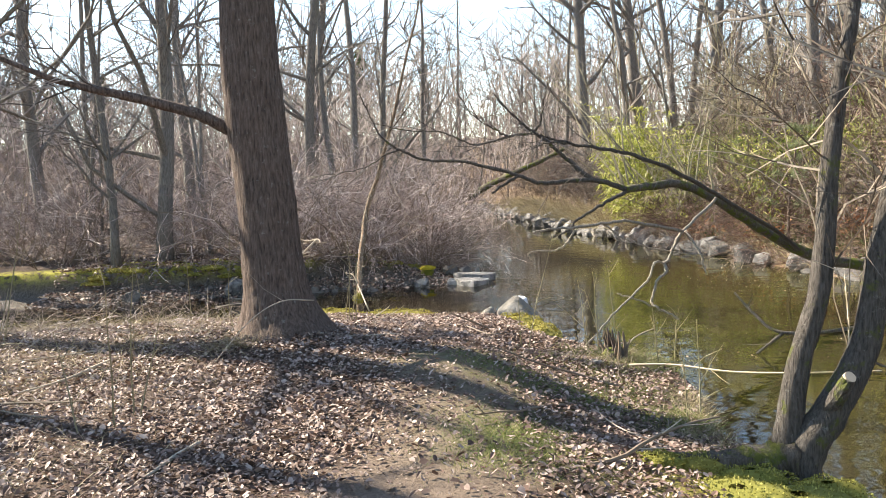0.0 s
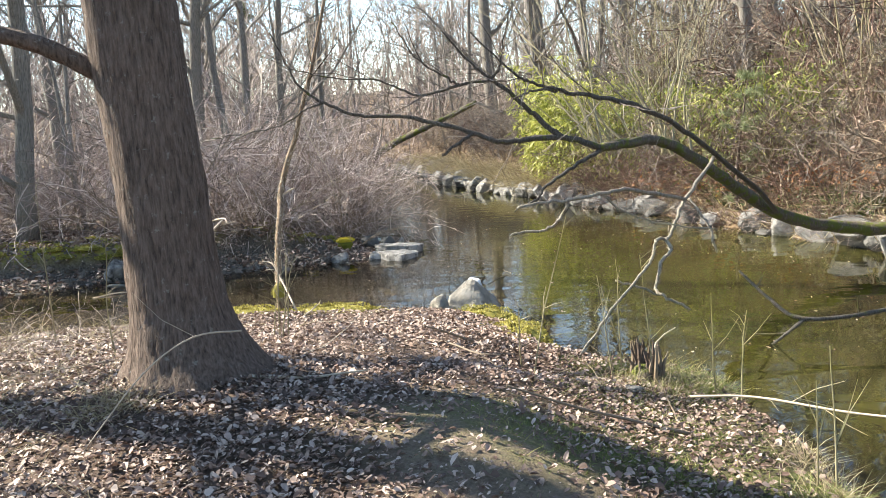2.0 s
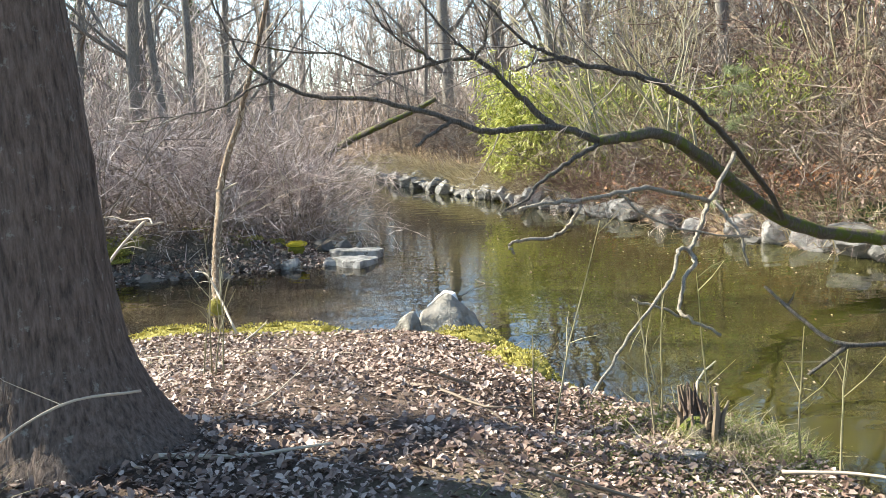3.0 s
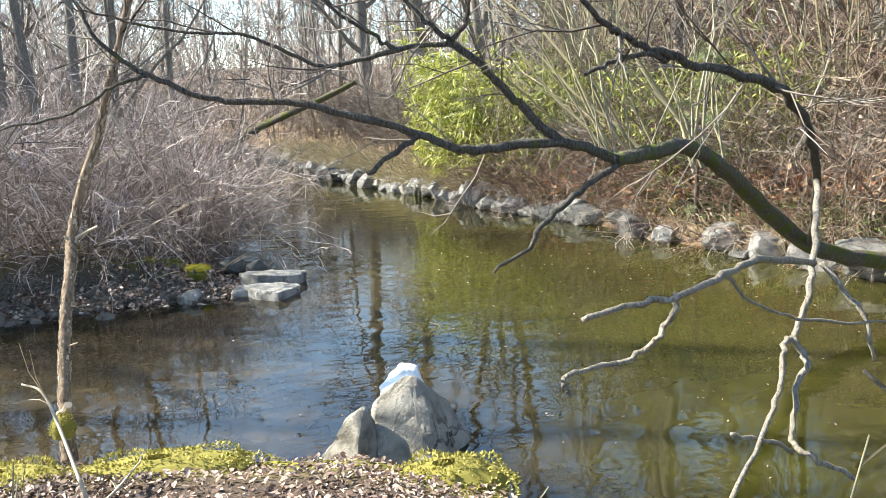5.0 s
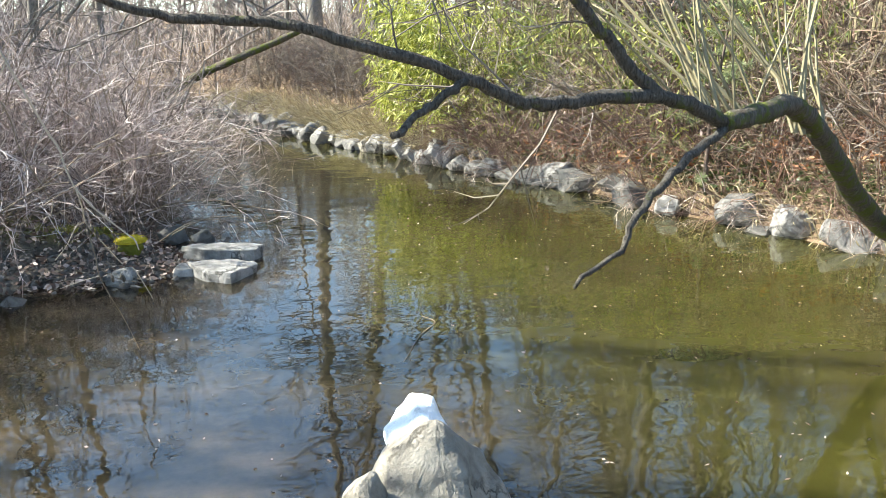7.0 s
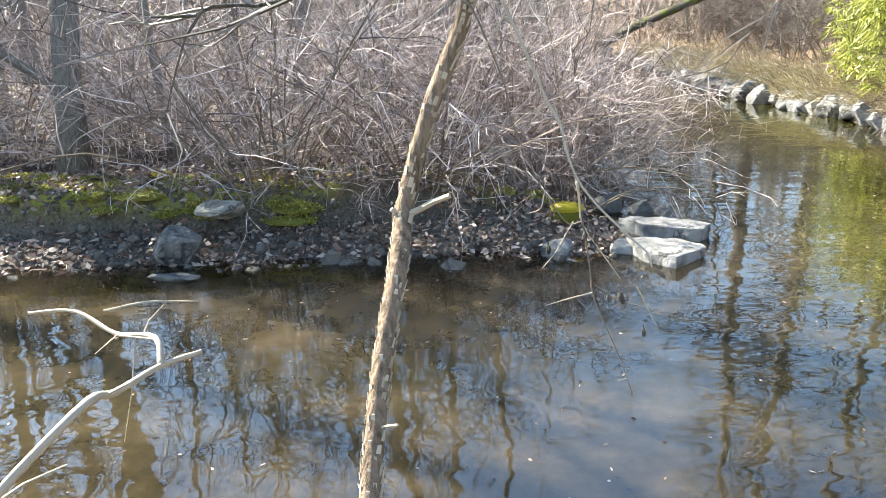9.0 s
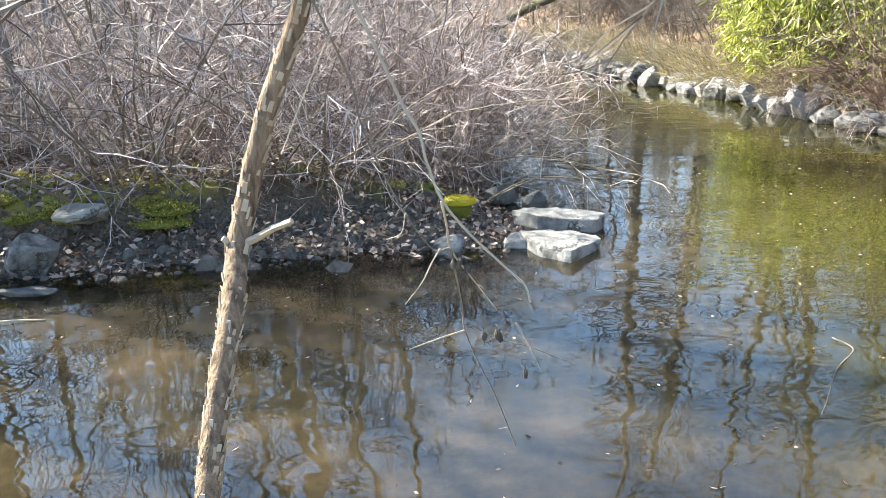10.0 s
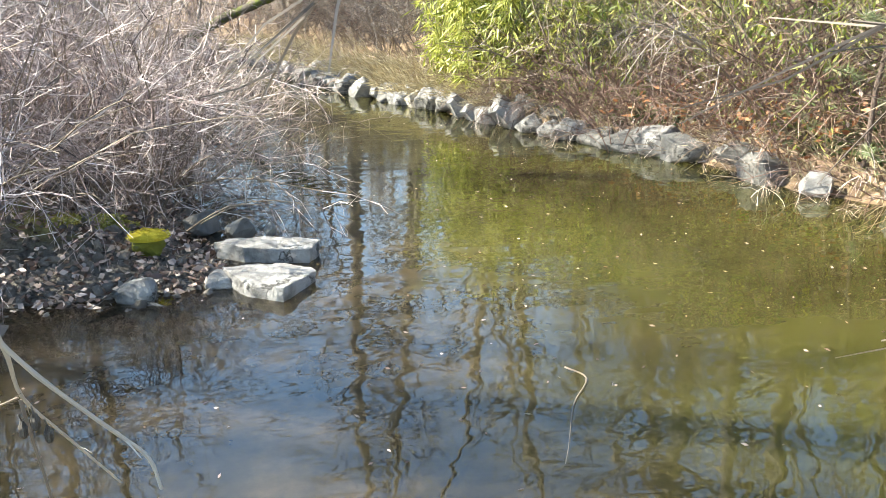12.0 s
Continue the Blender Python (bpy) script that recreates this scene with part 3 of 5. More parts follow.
tagged(part("twig_mass", cg, M_TWIG_GREY, big), kind="stuff")

# the mossy-footed sapling at the tip of the bank
sap = thing("sapling", "thin leaning alder sapling with flaky bark and a mossy foot", "tree")
SAP = Vector((0.035, 0, 0))
sl = curve([(-0.68, 9.46, 0.42), (-0.70, 9.56, 0.68), (-0.715, 9.72, 0.90), (-0.71, 9.89, 1.18), (-0.69, 10.05, 1.43), (-0.69, 10.19, 1.61), (-0.60, 10.25, 1.93), (-0.50, 10.29, 2.18), (-0.40, 10.28, 2.5), (-0.25, 10.3, 2.95), (-0.01, 10.35, 3.85), (0.17, 10.4, 4.5), (0.3, 10.5, 5.6)], 14) + np.array(SAP)
rng = np.random.default_rng(12)
sb = Bag()
sb.tube(sl, np.interp(sl[:, 2], [0.4, 0.7, 1.6, 2.2, 5.6], [0.048, 0.033, 0.032, 0.026, 0.006]), 14, 0.035)
part("trunk", sb, M_BARK_TAN, sap, "flaky tan bark", True)
flakes = Bag()
for _ in range(420):
    k = int(rng.integers(4, 120))
    a = rng.uniform(0, 6.28)
    c, u = sl[k], sl[k + 1] - sl[k]
    u = u / np.linalg.norm(u)
    o = np.array((math.cos(a), math.sin(a), 0))
    c = c + o * (float(np.interp(c[2], [0.4, 0.7, 1.6, 2.2, 5.6], [0.048, 0.033, 0.032, 0.026, 0.006])) - 0.001) + u * rng.uniform(-0.02, 0.02)
    w, h = np.cross(u, o) * rng.uniform(0.003, 0.009), u * rng.uniform(0.006, 0.02)
    flakes.add(np.array([c - w - h, c + w - h, c + w * 0.8 + h + o * 0.006, c - w * 0.8 + h + o * 0.006, c - w - h + o * 0.003, c + w - h + o * 0.003, c + w * 0.8 + h + o * 0.008, c - w * 0.8 + h + o * 0.008]),
               np.array([(0, 3, 2, 1), (4, 5, 6, 7), (0, 1, 5, 4), (1, 2, 6, 5), (2, 3, 7, 6), (3, 0, 4, 7)]))
tagged(part("flaking_bark", flakes, M_DEADWOOD, sap, "loose tan bark flakes"), kind="stuff")
for p0, d0, ln, r0 in (((-0.66, 10.17, 1.57), (0.75, -0.1, 0.42), 0.19, 0.012), ((-0.71, 9.78, 0.98), (0.8, -0.1, 0.3), 0.13, 0.006), ((-0.68, 10.16, 1.585), (-0.7, -0.3, 0.5), 0.022, 0.012),
                       ((-0.69, 9.55, 0.66), (0.6, -0.3, 0.5), 0.12, 0.03)):
    ss = Bag()
    ss.tube(wander(p0, d0, ln, 3, 0.06), np.linspace(r0, r0 * 0.7, 4), 7, 0.08)
    part("branch_stub", ss, M_DEADWOOD, sap)
HANGING = (
    (((-0.296, 10.24, 2.186), (-0.245, 10.213, 2.081), (-0.181, 10.187, 1.941), (-0.14, 10.16, 1.876), (-0.12, 10.133, 1.799), (-0.082, 10.107, 1.707), (-0.018, 10.08, 1.63), (0.085, 10.053, 1.534), (0.127, 10.027, 1.503), (0.143, 10.0, 1.463)), 0.0085),
    (((-0.089, 10.16, 1.69), (-0.079, 10.175, 1.623), (-0.071, 10.19, 1.547), (-0.016, 10.205, 1.458), (0.051, 10.22, 1.356)), 0.006),
    (((-0.068, 10.16, 1.559), (-0.057, 10.15, 1.493), (-0.043, 10.14, 1.406), (-0.035, 10.13, 1.334), (-0.0, 10.12, 1.244), (0.047, 10.11, 1.141), (0.099, 10.1, 0.996)), 0.0045),
    (((-0.399, 10.24, 2.185), (-0.359, 10.23, 2.095), (-0.316, 10.22, 1.981), (-0.296, 10.21, 1.876), (-0.214, 10.2, 1.685), (-0.192, 10.19, 1.65), (-0.148, 10.18, 1.586), (-0.111, 10.17, 1.55), (-0.07, 10.16, 1.563)), 0.0055),
    (((-0.097, 10.16, 1.561), (-0.122, 10.14, 1.522), (-0.147, 10.12, 1.476), (-0.193, 10.1, 1.421)), 0.0035),
    (((-0.035, 10.13, 1.334), (-0.102, 10.09, 1.327), (-0.18, 10.05, 1.313)), 0.0035),
    (((-0.317, 10.25, 2.207), (-0.371, 10.212, 2.118), (-0.431, 10.175, 1.994), (-0.47, 10.138, 1.901), (-0.493, 10.1, 1.837)), 0.005),
    (((-0.19, 10.18, 1.654), (-0.204, 10.18, 1.599), (-0.245, 10.18, 1.581)), 0.003),
    (((0.103, 10.1, 1.367), (0.13, 10.1, 1.317), (0.173, 10.1, 1.22)), 0.0035),
    (((-0.195, 10.2, 1.934), (-0.229, 10.175, 1.88), (-0.258, 10.15, 1.848)), 0.003),
    (((-0.025, 10.12, 1.362), (0.047, 10.12, 1.314), (0.129, 10.12, 1.293), (0.236, 10.12, 1.246)), 0.0022),
)
HANGING_FROM = {0: ((-0.42, 10.28, 2.42), (-0.35, 10.26, 2.30)), 3: ((-0.47, 10.28, 2.27), (-0.43, 10.25, 2.24)), 6: ((-0.30, 10.26, 2.26),)}
for i, (pts, r0) in enumerate(HANGING):
    ln = curve((*HANGING_FROM.get(i, ()), *pts), 4)
    sw = Bag()
    sw.tube(ln, np.linspace(r0, r0 * 0.45, len(ln)) * 0.72, 6, 0.07)
    if r0 > 0.004:
        sprays(sw, ln, r0 * 0.5, 3, 0.06, 0, 0.2, 0.02, 0, 0.5, 0.5)
    part("twig", sw, M_TWIG_BROWN if i in (2, 3, 10) else M_DEADWOOD, sap)
sw = Bag()
sprays(sw, sl[112:], 0.02, 16, 0.8, 1, 0.14, 0, 0.02, 0.35, 0.1)
tagged(part("twig_mass", sw, M_TWIG_BROWN, sap), kind="stuff")
for cx, cz in ((-0.176, 1.504), (0.014, 1.347), (0.049, 1.352), (0.058, 1.343), (0.126, 1.235), (-0.028, 1.541), (-0.044, 1.565), (-0.063, 1.554)):
    cones = Bag()
    c = np.array((cx, 10.12, cz))
    cones.tube([c, c + (0.003, 0, -0.014)], [0.0015, 0.0015], 5)
    c = c + (0.003, 0, -0.012)
    cones.tube([c, c - (0, 0, 0.012), c - (0, 0, 0.024), c - (0, 0, 0.03)], [0.003, 0.008, 0.007, 0.002], 6)
    part("alder_cone", cones, M_BARK_DARK, sap, "small dark hanging cone")


def clump(at, size, count, mat, name, label, seed, length=0.035):
    """A cushion of moss: short blades over a low mound."""
    r = np.random.default_rng(seed)
    count, length = int(count * 1.6), length * 0.42
    u = r.normal(0, 1, (count, 3))
    u[:, 2] = abs(u[:, 2])
    u /= np.linalg.norm(u, axis=1)[:, None]
    lump = 1 + 0.18 * np.sin(u[:, :1] * 7 + seed) * np.cos(u[:, 1:2] * 6)
    p = u * np.asarray(size) * lump
    bag = Bag()
    a = np.linspace(0, 2 * np.pi, 13)[:-1]
    rings = [np.stack([np.cos(a) * np.cos(e) * size[0] * 0.97, np.sin(a) * np.cos(e) * size[1] * 0.97, 0 * a + np.sin(e) * size[2] * 0.97], 1) for e in (-0.3, 0.2, 0.6, 1.0, 1.4)]
    q = np.concatenate(rings)
    i, j = np.arange(4)[:, None] * 12, np.arange(12)[None, :]
    bag.add(q, np.stack([i + j, i + (j + 1) % 12, i + 12 + (j + 1) % 12, i + 12 + j], -1).reshape(-1, 4))
    bag.blades(p, p + u * length * r.uniform(0.5, 1.3, (count, 1)) + r.normal(0, length * 0.5, (count, 3)), length * 0.8)
    ob = part(name, bag, mat)
    ob.location = at
    return tagged(ob, label, "moss")


clump((-0.66, 9.46, 0.60), (0.065, 0.06, 0.10), 500, M_MOSS, "moss_cushion", "bright yellow-green moss cushion on the sapling foot", 3, 0.02)
clump((1.58, 7.75, 0.36), (0.30, 0.42, 0.17), 2600, M_MOSS, "moss_cushion", "thick yellow-green moss cushion on the bank edge", 4)
clump((1.70, 7.05, 0.33), (0.26, 0.25, 0.17), 1400, M_MOSS, "moss_cushion", "yellow-green moss cushion beside the stump", 5)
clump((1.35, 8.75, 0.30), (0.38, 0.26, 0.17), 1900, M_MOSS, "moss_cushion", "yellow-green moss cushion beside the pale boulder", 6)
clump((-0.15, 9.2, 0.38), (0.55, 0.22, 0.12), 2000, M_MOSS, "moss_cushion", "low yellow-green moss mat on the bank tip", 7)
clump((-0.95, 9.15, 0.42), (0.4, 0.25, 0.12), 1600, M_MOSS, "moss_cushion", "low yellow-green moss mat beside the sapling", 8)

r9 = np.random.default_rng(77)
for i in range(64):
    x = r9.uniform(-7.4, -3.2) if i < 58 else r9.uniform(-2.2, -0.8)
    y = float(np.interp(x, [-9, -5.5, -3.4, -1.2, 0], [13.6, 14.0, 14.5, 15.0, 15.2])) + (r9.uniform(0.95, 2.1) if i < 58 else r9.uniform(1.2, 1.9))
    clump((x, y, z_at(x, y) - 0.02), (r9.uniform(0.12, 0.32), r9.uniform(0.1, 0.22), r9.uniform(0.025, 0.06)), 480, M_MOSS if i % 3 == 0 else M_MOSS_DULL, "moss_cushion", "dull yellow-green moss on the opposite bank", 300 + i, 0.05)

# the forked tree at the water's edge
fk = thing("forked_tree", "forked grey tree with mossy foot at the water edge", "tree")
rng = np.random.default_rng(13)
for pts, r0, r1 in ((((2.80, 3.25, 0.35), (2.86, 3.24, 0.82), (2.91, 3.24, 1.12), (3.02, 3.24, 1.54), (3.07, 3.24, 2.12), (3.13, 3.24, 2.6), (3.2, 3.25, 3.0), (3.4, 3.4, 4.5), (3.5, 3.5, 6.5)), 0.075, 0.02),
                    (((2.86, 3.22, 0.40), (2.93, 3.2, 0.66), (3.06, 3.2, 0.88), (3.23, 3.22, 1.2), (3.31, 3.22, 1.67), (3.40, 3.24, 2.11), (3.6, 3.3, 3.2), (3.9, 3.5, 5.0), (4.1, 3.5, 7.0)), 0.105, 0.025)):
    fb = Bag()
    ln = curve(pts, 5)
    fb.tube(ln, np.linspace(r0, r1, len(ln)) * (1 + 0.5 * np.exp(-np.arange(len(ln)) / 2.0)), 14, 0.04)
    part("stem", fb, M_BARK_DARK, fk, smooth=True)
    fb = Bag()
    sprays(fb, ln, r0 * 0.28, 12, 1.1, 1, 0.2, 0.01, 0, 0.35, 0.25)
    tagged(part("twig_mass", fb, M_TWIG_BROWN, fk), kind="stuff")
fb = Bag()
fb.tube(curve([(3.02, 3.2, 0.86), (3.06, 3.1, 0.98), (3.09, 3.05, 1.08)], 3), np.linspace(0.05, 0.033, 7), 12, 0.05)
stub = part("sawn_stub", fb, M_BARK_DARK, fk, "short sawn branch stub")
fb = Bag()
fb.tube([(3.088, 3.055, 1.075), (3.094, 3.04, 1.09)], [0.032, 0.030], 12)
part("cut_face", fb, M_DEADWOOD, stub, "pale sawn end")
fb = Bag()
fb.tube(curve([(1.95, 3.12, z_at(1.95, 3.12) - 0.03), (2.3, 3.1, z_at(2.3, 3.1) + 0.03), (2.55, 3.12, z_at(2.55, 3.12) + 0.06), (2.85, 3.2, 0.62)], 8), np.linspace(0.035, 0.10, 25), 12, 0.14)
part("root", fb, M_BARK_MOSS, fk, "moss-covered root", True)
for x, y, sx, sy, sz, m, seed in ((2.12, 3.05, 0.16, 0.10, 0.05, M_MOSS_DULL, 9), (2.35, 3.08, 0.17, 0.10, 0.085, M_MOSS, 10), (2.58, 2.98, 0.2, 0.12, 0.08, M_MOSS_DULL, 14), (2.75, 2.75, 0.3, 0.22, 0.06, M_MOSS_DULL, 15), (2.45, 2.7, 0.26, 0.2, 0.05, M_MOSS_DULL, 16), (2.95, 2.95, 0.2, 0.16, 0.08, M_MOSS_DULL, 17)):
    clump((x, y, z_at(x, y) + 0.005), (sx, sy, sz), 1000, m, "moss_cushion", "low moss mat about the forked tree root", seed, 0.022)

# the tree that leans over the water
ov = thing("leaning_tree", "dark tree leaning out over the creek with long bare limbs", "tree")
rng = np.random.default_rng(14)
OUTREACH = (
    (((9.3, 11.3, 0.62), (8.3, 11.8, 0.50), (7.15, 12.2, 0.44), (5.95, 12.05, 0.68), (5.02, 11.55, 1.19), (4.32, 11.05, 1.63), (3.70, 10.6, 1.90), (3.24, 10.27, 1.90), (2.90, 10.08, 1.88)), 0.125, 0.055),
    (((2.90, 10.08, 1.88), (2.50, 9.95, 2.02), (2.08, 9.85, 2.03), (1.78, 9.8, 2.02), (1.49, 9.78, 2.13), (1.02, 9.8, 2.28), (0.69, 9.84, 2.36), (0.29, 9.88, 2.39), (-0.08, 9.9, 2.54), (-0.33, 9.95, 2.73), (-0.44, 10.0, 2.95), (-0.6, 10.0, 3.3)), 0.05, 0.011),
    (((-0.08, 9.9, 2.54), (-0.28, 9.9, 2.48), (-0.52, 9.9, 2.34), (-0.92, 9.9, 2.27), (-1.3, 9.85, 2.24)), 0.016, 0.006),
    (((2.46, 9.95, 2.02), (2.24, 9.9, 2.20), (2.06, 9.85, 2.37), (1.90, 9.82, 2.53), (1.71, 9.79, 2.67), (1.62, 9.78, 2.74), (1.45, 9.76, 2.90), (1.2, 9.7, 3.2)), 0.045, 0.012),
    (((1.71, 9.79, 2.67), (1.37, 9.78, 2.64), (1.03, 9.8, 2.57), (0.85, 9.82, 2.57), (0.49, 9.8, 2.75), (0.18, 9.8, 2.77), (-0.21, 9.8, 2.85), (-0.5, 9.8, 2.95)), 0.024, 0.006),
    (((1.37, 9.78, 2.64), (1.18, 9.75, 2.75), (0.92, 9.7, 2.95), (0.7, 9.6, 3.3)), 0.02, 0.007),
    (((1.71, 9.79, 2.67), (1.79, 9.76, 2.8), (1.82, 9.75, 2.95), (1.9, 9.7, 3.3)), 0.024, 0.01),
    (((2.90, 10.08, 1.86), (2.50, 9.88, 1.67), (2.23, 9.68, 1.53), (2.09, 9.58, 1.41), (1.84, 9.48, 1.30)), 0.034, 0.013),
    (((5.72, 11.95, 0.78), (5.02, 10.9, 1.21), (4.02, 9.5, 1.72), (3.25, 8.5, 2.10), (2.63, 7.8, 2.32), (2.30, 7.6, 2.39), (2.02, 7.5, 2.45), (1.78, 7.4, 2.52), (1.62, 7.3, 2.60), (1.3, 7.2, 2.9)), 0.045, 0.008),
    (((2.00, 7.50, 2.45), (1.78, 7.4, 2.46), (1.62, 7.35, 2.40)), 0.016, 0.010),
    (((3.88, 9.3, 1.74), (3.38, 8.6, 1.45), (3.21, 8.4, 1.29), (3.12, 8.35, 1.10), (2.95, 8.2, 1.10), (2.87, 8.1, 0.94), (2.64, 7.9, 0.77), (2.3, 7.65, 0.5), (1.98, 7.35, 0.22)), 0.021, 0.011),
    (((3.31, 8.5, 1.42), (2.66, 7.95, 1.59), (2.38, 7.75, 1.60), (2.06, 7.53, 1.58), (1.82, 7.45, 1.58), (1.61, 7.4, 1.56)), 0.020, 0.012),
    (((2.05, 7.53, 1.58), (1.97, 7.52, 1.44), (1.84, 7.52, 1.35), (1.65, 7.46, 1.35), (1.55, 7.43, 1.33), (1.57, 7.42, 1.27)), 0.015, 0.009),
    (((3.07, 8.3, 1.10), (3.08, 8.2, 1.0), (2.96, 8.1, 0.91), (2.88, 8.0, 0.70), (2.92, 7.9, 0.65), (3.15, 7.9, 0.51)), 0.020, 0.013),
    (((3.34, 8.5, 1.43), (3.44, 8.4, 1.27), (3.47, 8.3, 1.17), (3.54, 8.3, 0.93)), 0.018, 0.011),
    (((2.36, 7.75, 1.58), (2.61, 7.9, 1.40), (2.93, 8.0, 1.28), (3.51, 8.2, 1.16)), 0.010, 0.007),
    (((2.49, 7.9, 0.82), (2.69, 7.95, 0.74), (2.88, 8.0, 0.66)), 0.011, 0.012),
    (((1.49, 9.78, 2.13), (1.3, 9.7, 2.02), (1.15, 9.62, 1.92)), 0.022, 0.016),
)
for i, (pts, r0, r1) in enumerate(OUTREACH):
    ob = Bag()
    ln = curve(pts, 6)
    ln = ln + rng.normal(0, 0.006, ln.shape)
    ob.tube(ln, np.linspace(r0, r1, len(ln)) * (0.85 if i == 0 else 0.72 if i < 10 else 0.9), 12 if r0 > 0.04 else 8, 0.06)
    part("trunk" if i == 0 else "limb", ob, (M_BARK_PALE if 9 < i < 17 else M_BARK_DARK) if i else M_BARK_MOSS, ov, smooth=True)
    if i in (1, 3, 4, 5, 6, 8, 2):
        ob = Bag()
        sprays(ob, ln, 0.022, {1: 16, 3: 12, 8: 12}.get(i, 7), 0.75, 1, 0.16, 0.0, 0.02, 0.3, 0.2, 4)
        tagged(part("twig_mass", ob, M_TWIG_GREY, ov), kind="stuff")
for i in range(26):
    shoots = Bag()
    t = rng.uniform(0, 1)
    p0 = np.array((2.7, 10.05, 1.92)) * (1 - t) + np.array((4.3, 11.0, 1.66)) * t
    ln = wander(p0, (rng.normal(-0.25, 0.35), rng.normal(0.25, 0.3), 1), rng.uniform(1.2, 3.2), 8, 0.11)
    rr = rng.uniform(0.005, 0.014)
    shoots.tube(ln, np.linspace(rr, rr * 0.3, 9), 5)
    sprays(shoots, ln, rr, 4, 0.7, 0, 0.1, 0, 0.05, 0.4, 0.2)
    part("shoot", shoots, M_TWIG_TAN, ov, "straight olive-tan water shoot")

# fallen and dead branches over the water
for pts, r0, lab in ((((7.7, 9.4, 0.45), (6.4, 8.7, 0.42), (5.2, 8.35, 0.28), (4.37, 8.32, 0.25), (4.15, 8.6, 0.4), (4.0, 8.95, 0.62)), 0.028, "dark crooked dead branch lying over the water"),
                     (((4.37, 8.32, 0.25), (4.2, 8.36, 0.1), (4.06, 8.44, -0.05)), 0.02, "dark dead branch end dipping into the water"),
                     (((2.3, 5.4, 0.62), (2.6, 5.2, 0.66), (2.9, 4.7, 0.72), (3.2, 4.3, 0.8), (3.6, 3.9, 0.9)), 0.008, "pale dead stick reaching over the water"),
                     (((-1.55, 8.4, 0.6), (-1.3, 8.7, 1.15), (-1.08, 8.95, 1.43), (-1.08, 9.1, 1.41), (-1.08, 9.3, 1.39), (-1.02, 9.4, 1.39)), 0.013, "pale dead branch leaning out from the bank"),
                     (((-1.08, 9.3, 1.39), (-1.11, 9.35, 1.43), (-1.17, 9.4, 1.43), (-1.30, 9.45, 1.41), (-1.45, 9.5, 1.45), (-1.6, 9.5, 1.44)), 0.009, "pale crooked twig on a dead branch"),
                     (((2.1, 13.13, 0.02), (2.18, 12.99, 0.0), (1.97, 12.68, 0.01), (1.76, 12.25, 0.0), (1.56, 11.9, -0.012)), 0.0055, "drab thin branch floating in the water"),
                     (((-4.03, 13.26, 0.0), (-3.73, 13.46, 0.02), (-3.34, 13.56, 0.0)), 0.012, "pale stick floating near the shore"),
                     (((-0.12, 5.0, 1.28), (-0.31, 4.8, 1.31), (-0.5, 4.6, 1.2), (-0.75, 4.4, 0.9)), 0.005, "pale dead stick leaning on the big trunk"),
                     (((-1.6, 32.4, 0.5), (-0.93, 32.0, 0.95), (0.2, 31.0, 1.6), (1.2, 30.0, 2.05), (2.2, 29.7, 2.45), (3.2, 29.5, 2.9)), 0.15, "dark mossy fallen trunk slanting over the creek"),
                     (((-0.35, 8.5, 0.62), (-0.55, 8.9, 0.9), (-0.62, 8.98, 1.0), (-0.72, 9.05, 1.02)), 0.01, "pale dead stick rising from the bank")):
    db = Bag()
    ln = curve(pts, 5)
    rng = np.random.default_rng(len(lab))
    db.tube(ln, np.linspace(r0, r0 * 0.5, len(ln)), 8, 0.08)
    if "float" not in lab:
        sprays(db, ln, min(r0, 0.03), 3, 0.35, 0, 0.2, 0.02, 0, 0.4)
    tagged(part("dead_branch", db, M_DEADWOOD if "pale" in lab else M_TWIG_BROWN if "drab" in lab else M_BARK_MOSS if "mossy" in lab else M_BARK_DARK, smooth=True), lab, "branch")

# ---- stones ----


def boulder(name, label, corners, mat, seed, bevel=0.03):
    """A stone with the given corners."""
    p = np.asarray(corners, float)
    mid = p.mean(0)
    ob = new(name, rock_mesh(name, np.ptp(p, axis=0), mat, seed, 5, bevel, 0, p - mid))
    ob.location = mid
    return tagged(ob, label, "rock")


boulder("boulder", "large pale grey cracked boulder at the bank edge", (
    (1.40, 10.05, 0.52), (1.25, 10.02, 0.42), (1.14, 10.02, 0.35), (1.11, 9.72, 0.08), (1.10, 9.5, -0.5), (1.47, 9.86, 0.30), (1.44, 9.55, -0.02), (1.42, 9.4, -0.5), (1.55, 10.10, 0.42), (1.66, 10.12, 0.32),
    (1.74, 10.15, 0.14), (1.86, 10.12, -0.08), (1.98, 10.2, -0.5), (1.30, 10.45, 0.26), (1.55, 10.5, 0.26), (1.75, 10.6, -0.1), (1.1, 10.6, -0.5), (1.8, 10.7, -0.5), (1.12, 10.4, 0.0)), M_ROCK_PALE, 21)
boulder("boulder", "smaller pale boulder leaning against the large one", (
    (1.05, 9.86, 0.42), (0.98, 9.80, 0.36), (0.88, 9.82, 0.27), (0.76, 9.80, 0.13), (0.66, 9.75, -0.1), (1.12, 9.84, 0.30), (1.13, 9.76, 0.05), (0.98, 9.60, 0.12), (0.9, 9.5, -0.4), (0.62, 9.7, -0.4), (1.15, 9.7, -0.4), (1.05, 10.1, 0.1), (0.8, 10.1, 0.0), (0.75, 10.2, -0.4), (1.1, 10.2, -0.4)), M_ROCK_PALE, 22)
